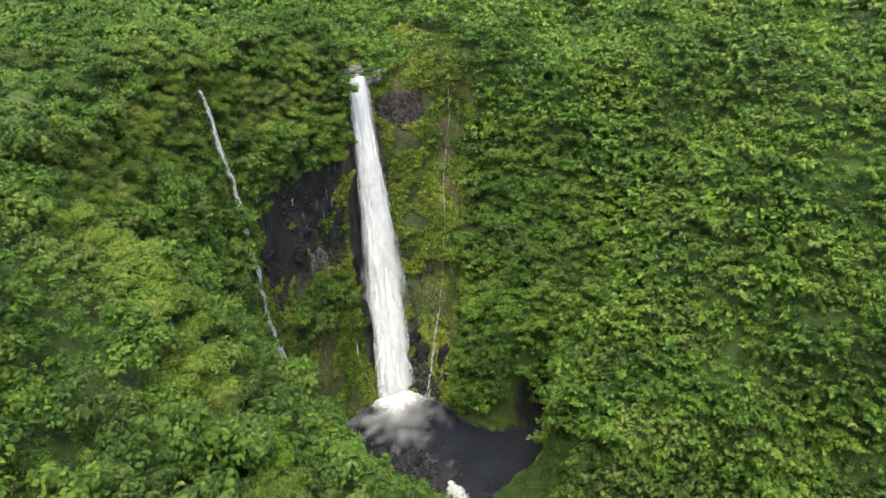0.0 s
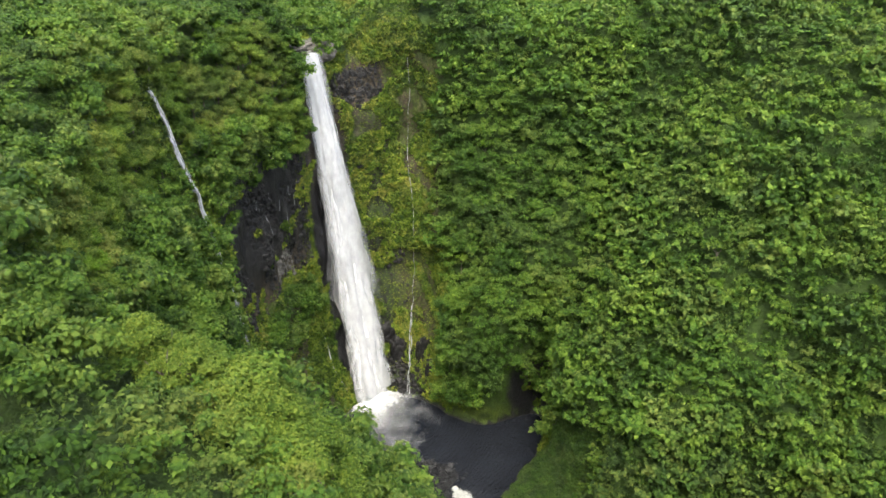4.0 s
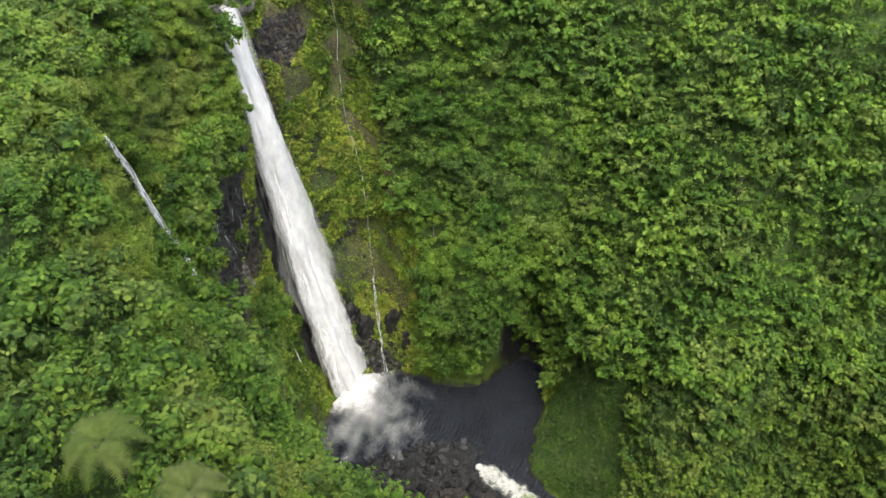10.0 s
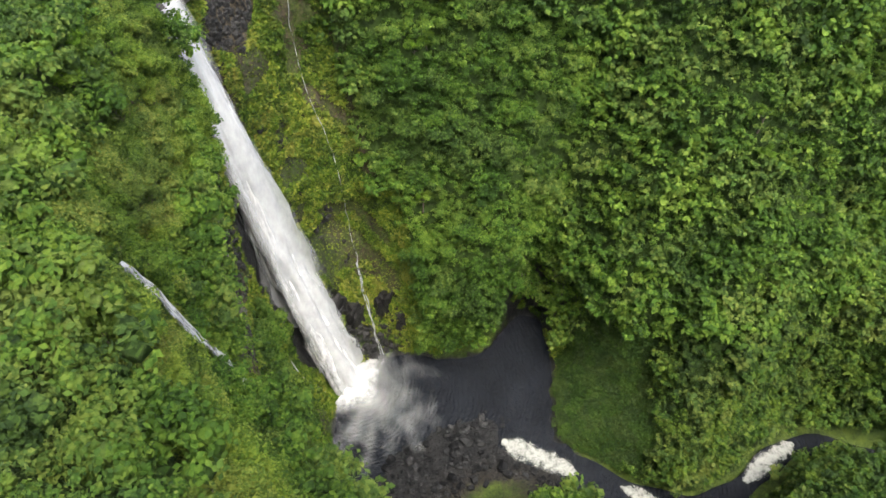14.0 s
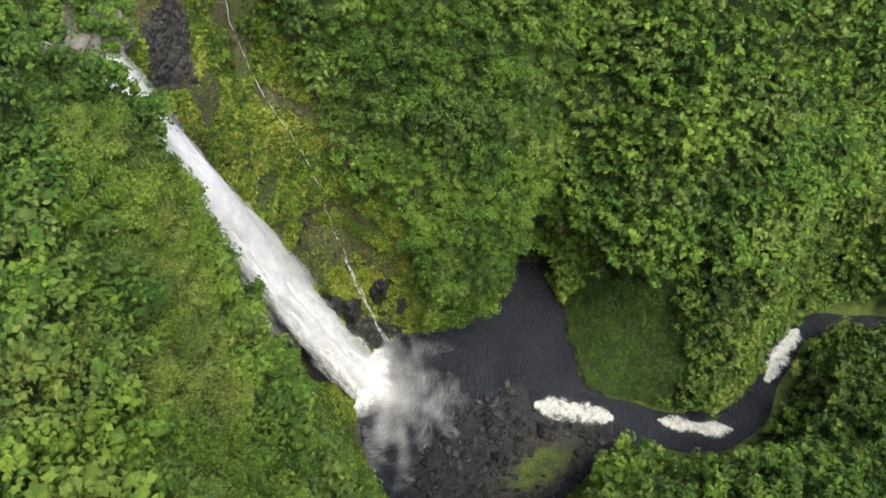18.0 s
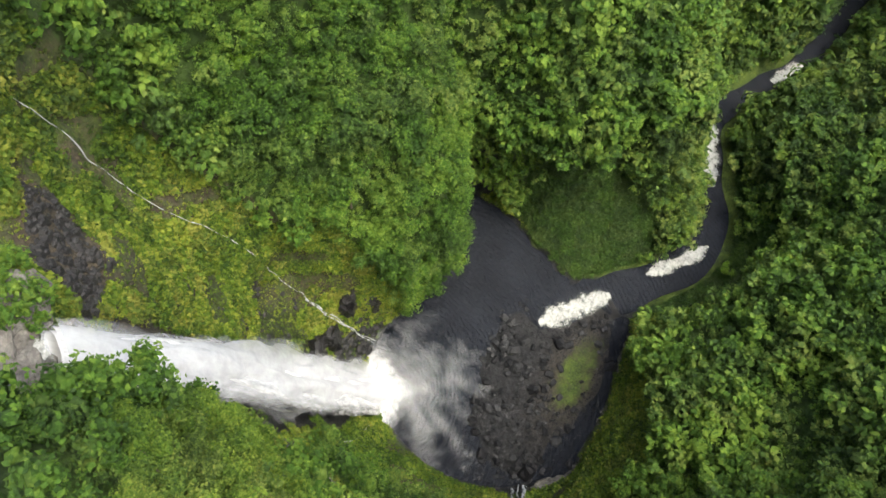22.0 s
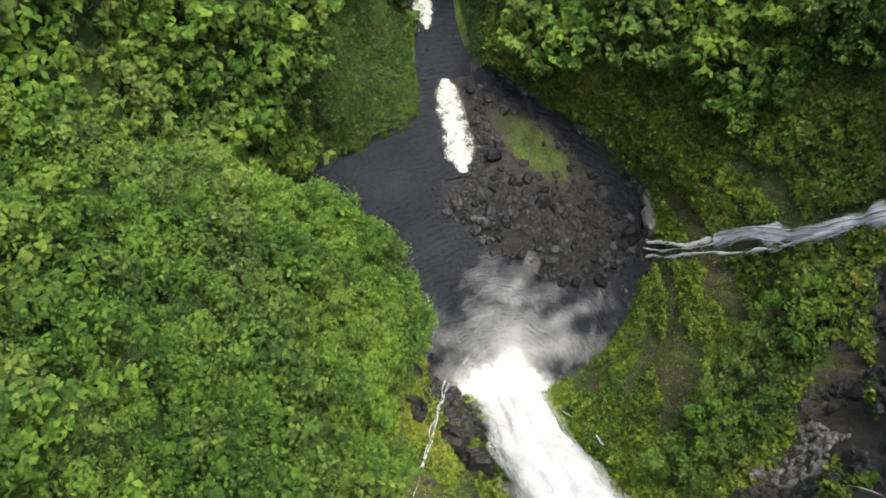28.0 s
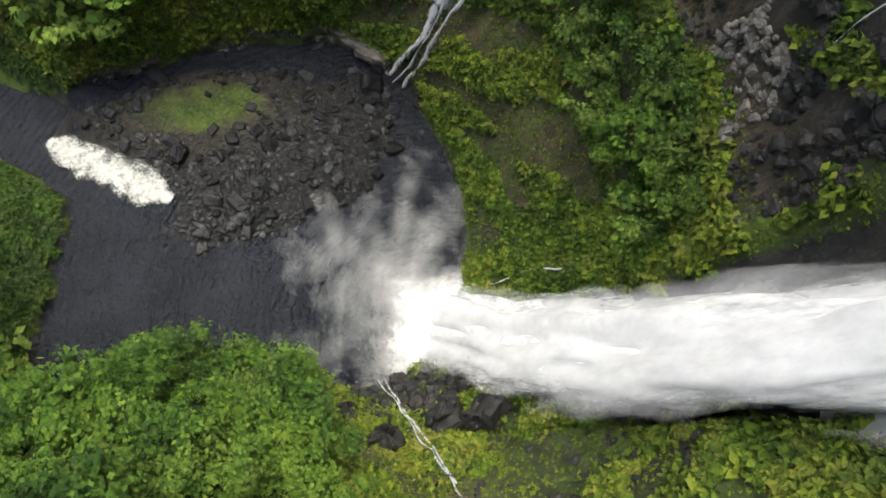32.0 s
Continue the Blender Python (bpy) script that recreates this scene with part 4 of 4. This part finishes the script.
def rivulets():
    thin = tagged(new("rivulet"), "thin white rivulet trickling down the mossy cliff", "waterfall")
    strands = (
        ("upper_trickle", ((104, 107), (104.5, 96), (104, 86), (105, 76), (105.5, 66)), 0.08),
        ("middle_trickle", ((105.5, 66), (104, 54), (105, 44), (104, 36), (105.5, 27)), 0.11),
        ("lower_trickle", ((105.5, 27), (107, 20), (108, 12), (110, 6), (111.5, 0.5)), 0.18),
        ("side_trickle", ((106, 24), (108.5, 16), (109, 9), (112.5, 1)), 0.22),
    )
    for n, (name, stops, width) in enumerate(strands):
        line = wall_line(stops, 60)
        line += 0.35 * np.stack([smooth_noise(line[:, 2], line[:, 0], 3.0, 60 + n), smooth_noise(line[:, 2], line[:, 1], 2.3, 70 + n), 0 * line[:, 0]], 1)
        part(name, ribbon_mesh(name, line, width * (1 + 0.45 * smooth_noise(line[:, 2], line[:, 0], 2.5, 80 + n)), RILL, facing(line), 0.9, 5), thin)
    side = tagged(new("side_waterfall"), "slender misty side waterfall sliding down the west wall", "waterfall")
    strands = (
        ("upper_run", ((196, 128), (203, 118), (205, 110), (206, 102), (207, 95)), 1.0),
        ("main_drop", ((207, 95), (207.5, 86), (208.5, 75), (210, 64), (209, 55)), 1.7),
        ("lower_drop", ((209, 55), (208, 46), (208, 36), (211, 26), (212, 17)), 1.7),
        ("foot_strand", ((212, 17), (211.5, 11), (213, 6), (216, 0.5)), 0.55),
        ("second_strand", ((207, 44), (205.5, 34), (207, 22), (208.5, 12), (210.5, 0.6)), 0.45),
        ("third_strand", ((211, 20), (210, 13), (211.5, 6), (213, 0.6)), 0.3),
    )
    for n, (name, stops, width) in enumerate(strands):
        line = wall_line(stops, 50)
        line += 0.5 * np.stack([smooth_noise(line[:, 2], line[:, 0], 3.0, 90 + n), smooth_noise(line[:, 2], line[:, 1], 2.6, 95 + n), 0 * line[:, 0]], 1)
        part(name, ribbon_mesh(name, line, width * (1 + 0.5 * smooth_noise(line[:, 2], line[:, 0], 3.0, 99 + n)), SIDE_MIST if n < 3 else RILL, facing(line), 1.1, 9), side)
        if n < 3:
            for k in range(3):
                thread = line + (0.55 * width * (k - 1 + 0.6 * smooth_noise(line[:, 2], line[:, 1], 6.0, 120 + 3 * n + k)))[:, None] * np.array([0.6, -0.8, 0.0])
                part("white_thread", ribbon_mesh("white_thread", thread, 0.17, RILL, facing(thread), 1.25, 5), side, "thin white thread of falling water")
    wisp = tagged(new("rivulet"), "short white trickle on dark wet rock beside the main fall", "waterfall")
    line = wall_line(((150, 30), (148, 22), (150, 15), (147, 8), (146, 1)), 40)
    part("trickle", ribbon_mesh("trickle", line, 0.22, RILL, facing(line), 0.5, 5), wisp)
    seep = tagged(new("rivulet"), "small white seeps glinting on the black cliff beside the fall", "waterfall")
    for head, high, long in ((153, 72, 5), (155, 74, 3), (158, 69, 6), (161, 73, 4), (166, 76, 3), (170, 71, 5), (176, 77, 4)):
        line = wall_line(((head, high), (head + 0.5, high - 0.5 * long), (head, high - long)), 14)
        part("trickle", ribbon_mesh("trickle", line, 0.12, RILL, facing(line), 0.3, 5), seep)


def rapids():
    for n, (points, width, label) in enumerate((
        (((19.5, -15.2, 0), (24, -19.6, -0.4), (28, -23.3, -0.9), (33.2, -28.2, -1.8)), 2.7, "white churning rapid where the pool spills into the stream"),
        (((41.5, -34.2, -2.6), (45.5, -38, -3.2), (50, -42.6, -3.9), (55.5, -46.2, -4.6)), 1.9, "white rapid in the stream below the pool"),
        (((72, -43, -7.4), (79, -40.5, -8.6), (86, -39, -10), (92, -38, -11.3)), 2.6, "foaming white rapid farther down the stream"),
        (((114, -50.5, -16), (119, -53.6, -17.1), (125, -57.5, -18.2)), 2.2, "distant white rapid in the wooded valley"),
    )):
        line = path_line(points, 64)
        wide = width * (1 + 0.3 * smooth_noise(line[:, 0], line[:, 1], 2.0, 40 + n)) * np.clip(np.minimum(np.linspace(0.35, 4, len(line)), np.linspace(5, 0.3, len(line))), 0, 1)
        line[:, 2] += 0.35
        line[:, 2] = np.maximum(line[:, 2], ground_height(line[:, 0], line[:, 1]) + 0.25)
        ob = new("rapid", ribbon_mesh("rapid", line, wide, FOAM, (0, 0, 1), 0.3, 13, n, 0.15))
        tagged(ob, label, "rapid", group="rapids of the stream")
    line = path_line(((-33.5, 33.5, 102.9), (-30, 30.6, 102.5), (-27.6, 29.2, 102.3), (-25.3, 27.6, 102.1)), 16)
    tagged(new("river", ribbon_mesh("river", line, 2.0, FOAM, (0, 0, 1), 0.2, 9, 5, 0.2)), "white water running over grey rock to the fall's lip", "water", kind="structure")


rivulets()
rapids()


# ---------------------------------------------------------------- rocks
def rock_mesh(seed, material, seg=4, rough=0.34, squash=(1.0, 0.8, 0.62)):
    p, q = blob(seg, seed, rough)
    p = np.sign(p) * np.abs(p) ** 0.66
    p = p + 0.08 * np.stack([smooth_noise(p[:, 1] * 5, p[:, 2] * 5, 1, seed), smooth_noise(p[:, 2] * 5, p[:, 0] * 5, 1, seed + 1), smooth_noise(p[:, 0] * 5, p[:, 1] * 5, 1, seed + 2)], 1)
    return mesh_from("boulder", p * np.array(squash), q, material, False)


def boulders():
    rng = np.random.default_rng(33)
    shapes = [rock_mesh(400 + n, BOULDER, 3) for n in range(6)]
    placed, tries = 0, 0
    while placed < 300 and tries < 9000:
        tries += 1
        x, y = rng.uniform(-18, 28), rng.uniform(-34, -4)
        h = float(ground_height(x, y)[0])
        if stream_gap(x, y)[0] < 4.2 or h < -1.5 or h > 1.6 or (h < -0.6 and rng.random() < 0.72) or moss_flat(x, y) > rng.uniform(0.25, 0.9):
            continue
        size = 0.46 * rng.pareto(2.2) + 0.42
        if size > 2.0:
            continue
        rock = new("boulder", shapes[placed % 6])
        rock.location, rock.scale = (x, y, h + 0.12 * size), (size, size * rng.uniform(0.7, 1.1), max(size * rng.uniform(0.7, 1.2), (0.2 - h) * 1.3))
        rock.rotation_euler = (rng.normal(0, 0.3), rng.normal(0, 0.3), rng.uniform(0, 6.28))
        tagged(rock, "wet black basalt boulder on the bar in the pool", "boulder", group="boulders of the bar")
        placed += 1
    # smaller stones that nobody could count
    n = 6000
    x, y = rng.uniform(-19, 29, n), rng.uniform(-35, -3, n)
    h = ground_height(x, y)
    keep = (h > -0.45) & (h < 1.6) & (moss_flat(x, y) < 0.6)
    where = np.stack([x, y, h], 1)[keep]
    small = [(p * np.array([1, 0.8, 0.6]), q) for p, q in (blob(1, 420 + k, 0.4) for k in range(6))]
    v, q = join(strewn(small, where, np.tile((0, 0, 1.0), (len(where), 1)), rng.uniform(0.12, 0.40, len(where)), 0.1, 0, 4))
    tagged(new("stones", mesh_from("stones", v, q, STONE)), "black wet stones strewn over the bar", "stones", kind="stuff")
    # bare rock of the walls
    for head, high, size, squash, mat, label in (
        (133.2, 101.5, 3.9, (1.2, 0.9, 0.5), GREY_ROCK, "bare grey rock beside the fall's lip"), (129.5, 101, 3.8, (1.0, 1.1, 0.6), GREY_ROCK, "bare grey rock beside the fall's lip"), (138, 102.5, 3.4, (1.1, 0.8, 0.5), GREY_ROCK, "bare grey rock beside the fall's lip"), (131.5, 95, 2.4, (0.8, 0.9, 1.1), GREY_ROCK, "bare grey rock below the fall's lip"),
        
        
        (100, 12, 2.6, (0.8, 0.7, 2.2), WET_ROCK, "dark rock rib at the foot of the cliff"), (103, 9, 2.4, (0.6, 0.7, 2.6), WET_ROCK, "dark rock rib at the foot of the cliff"), (97, 8, 2.4, (0.7, 0.7, 2.0), WET_ROCK, "dark rock rib at the foot of the cliff"), (114, 10, 2.8, (0.9, 0.8, 2.4), WET_ROCK, "dark rock rib at the foot of the cliff"), (119, 14, 3.0, (0.9, 0.8, 2.4), WET_ROCK, "dark rock rib at the foot of the cliff"),
        (222, 2.0, 2.2, (1.2, 1.0, 0.7), GREY_ROCK, "grey rock bank where the side fall lands"), (228, 2.0, 2.0, (1.3, 0.9, 0.6), GREY_ROCK, "grey rock bank where the side fall lands"),
    ):
        rock = new("rock_outcrop", rock_mesh(int(head * 7 + high), mat, 9, 0.4, squash))
        out = np.array([math.cos(radians(head)), math.sin(radians(head)), 0.1])
        rock.location, rock.scale = tuple(surface_at(head, high) + out * (0.5 if mat is WET_ROCK or "scar" in label else 0.25) * size), (size, size, size)
        rock.rotation_euler = (0, 0, radians(head + 90))
        tagged(rock, label, "rock")


def rock_faces():
    """Broken blocks of rock where the walls are bare, a joined mesh for each face."""
    rng = np.random.default_rng(71)
    blocks = []
    for k in range(8):
        p, q = blob(2, 700 + k, 0.35)
        blocks.append((np.sign(p) * np.abs(p) ** 0.8 * np.array([1.0, 0.75, rng.uniform(0.6, 1.6)]), q))
    v, head, high, out = GV[GQ].mean(1), GHEAD[GQ[:, 0]] % 360, GV[GQ][:, :, 2].mean(1), GR[GQ].mean(1) - GSHORE[GQ].mean(1)
    for name, a, b, low, top, count, size, mat, label in (
        ("rock_face", 145, 203, 46, 83, 2200, (0.2, 0.85), WET_ROCK, "black wet broken rock face beside the fall"),
        ("rock_scar", 156, 168, 41, 57, 260, (0.2, 0.75), GREY_ROCK, "pale grey scar of broken rock in the cliff"),
        ("rock_ledge", 110, 128, 86, 95, 420, (0.2, 0.8), WET_ROCK, "dark wet ledge of broken rock under the lip"),
        ("lip_rocks", 129, 141, 97, 104, 300, (0.25, 1.0), GREY_ROCK, "bare grey broken rock round the fall's lip"),
        ("cliff_foot", 95, 126, 0.5, 13, 260, (0.3, 1.2), WET_ROCK, "dark wet broken rock at the foot of the cliff"),
        ("cliff_crags", 106, 128, 25, 70, 240, (0.25, 0.9), WET_ROCK, "dark rock showing through the moss of the cliff"),
        ("bank_stones", 214, 300, 0.2, 3.0, 420, (0.15, 0.6), GREY_ROCK, "grey stones along the pool's far bank"),
    ):
        place = (head > a) & (head < b) & (high > low) & (high < top) & (out > -0.5) & (out < 30)
        p, n, *_ = surface_samples(count, rng, place)
        flat = n * np.array([1, 1, 0.2])
        patch = smooth_noise(p[:, 0] * 1.1 + p[:, 2] * 0.3, p[:, 1] + p[:, 2] * 0.35, 5.0, 77) > (-0.9 if name not in ("rock_face", "cliff_crags") else -0.1)
        vv, qq = join(strewn(blocks, p[patch], flat[patch], rng.uniform(*size, int(patch.sum())) ** 1.3, 0.0, -0.25, 12))
        tagged(new(name, mesh_from(name, vv, qq, mat)), label, "rock", kind="stuff")


boulders()
rock_faces()


# ---------------------------------------------------------------- lime trees and tree ferns
def lime_trees():
    rng = np.random.default_rng(44)
    shapes = [(mesh_from("crown", *crown_shape(500 + n, 12, 1300, 0.056, 0.80, 1), LIME_LEAF), trunk_mesh(500 + n, 2.8)) for n in range(3)]
    for n, (x, y, size) in enumerate(((18.5, 41, 2.3), (21.5, 40.5, 1.9), (14.8, 25.5, 1.7), (76.5, -3.5, 1.9), (90.5, -11, 1.9), (75.8, 0.5, 1.6), (87, 18.5, 2.0), (68, -6, 1.5), (-10.5, -86.5, 1.9), (41.5, -121, 2.2), (-36.5, -4, 2.2), (-35.5, 2, 1.7), (49, -50.5, 1.7), (21, -55.5, 1.5), (-38, -40.5, 2.3), (-39, -44.5, 1.6), (-15.2, -79.5, 2.2), (-12, -82.5, 1.7), (-8.6, 44, 1.5))):
        tree = new("tree")
        tree.location = (x, y, float(ground_height(x, y)[0]))
        tagged(tree, "bright lime-green leafed tree among the darker forest", "tree", group="lime trees")
        crown, trunk = shapes[n % 3]
        part("trunk", trunk, tree)
        top = part("crown", crown, tree)
        top.location, top.scale, top.rotation_euler = (0, 0, 4.4), (size, size, size * 0.8), (0, 0, rng.uniform(0, 6.28))


def tree_ferns():
    rng = np.random.default_rng(45)
    # one frond: a spine with leaflets standing out on both sides like the teeth of a comb
    rows = []
    for k, s in enumerate(np.linspace(0.05, 1, 56)):
        reach = 0.32 * math.sin(math.pi * min(1, s * 0.9 + 0.1)) ** 0.8 * (1.0 if k % 2 else 0.16)
        drop = 0.45 * math.sin(s * 2.4) - 0.75 * s * s
        rows += [(s + 0.3 * reach, -reach, drop - 0.16 * reach), (s, 0, drop), (s + 0.3 * reach, reach, drop - 0.16 * reach)]
    frond = mesh_from("frond", rows, grid_quads(56, 3), FERN_LEAF)
    for x, y, size in ((-20.4, -85.1, 2.5), (-15.2, -89.4, 2.0)):
        fern = new("tree_fern")
        fern.location = (x, y, float(ground_height(x, y)[0]))
        tagged(fern, "tree fern with arching yellow-green fronds among the trees", "tree fern", group="tree ferns")
        part("trunk", trunk_mesh(int(-x), 6.6), fern)
        for n in range(10):
            f = part("frond", frond, fern)
            f.location, f.scale = (0, 0, 6.6), (size, size, size)
            f.rotation_euler = (0, rng.uniform(-0.35, 0.1), n * 6.283 / 10 + rng.uniform(-0.2, 0.2))


lime_trees()
tree_ferns()
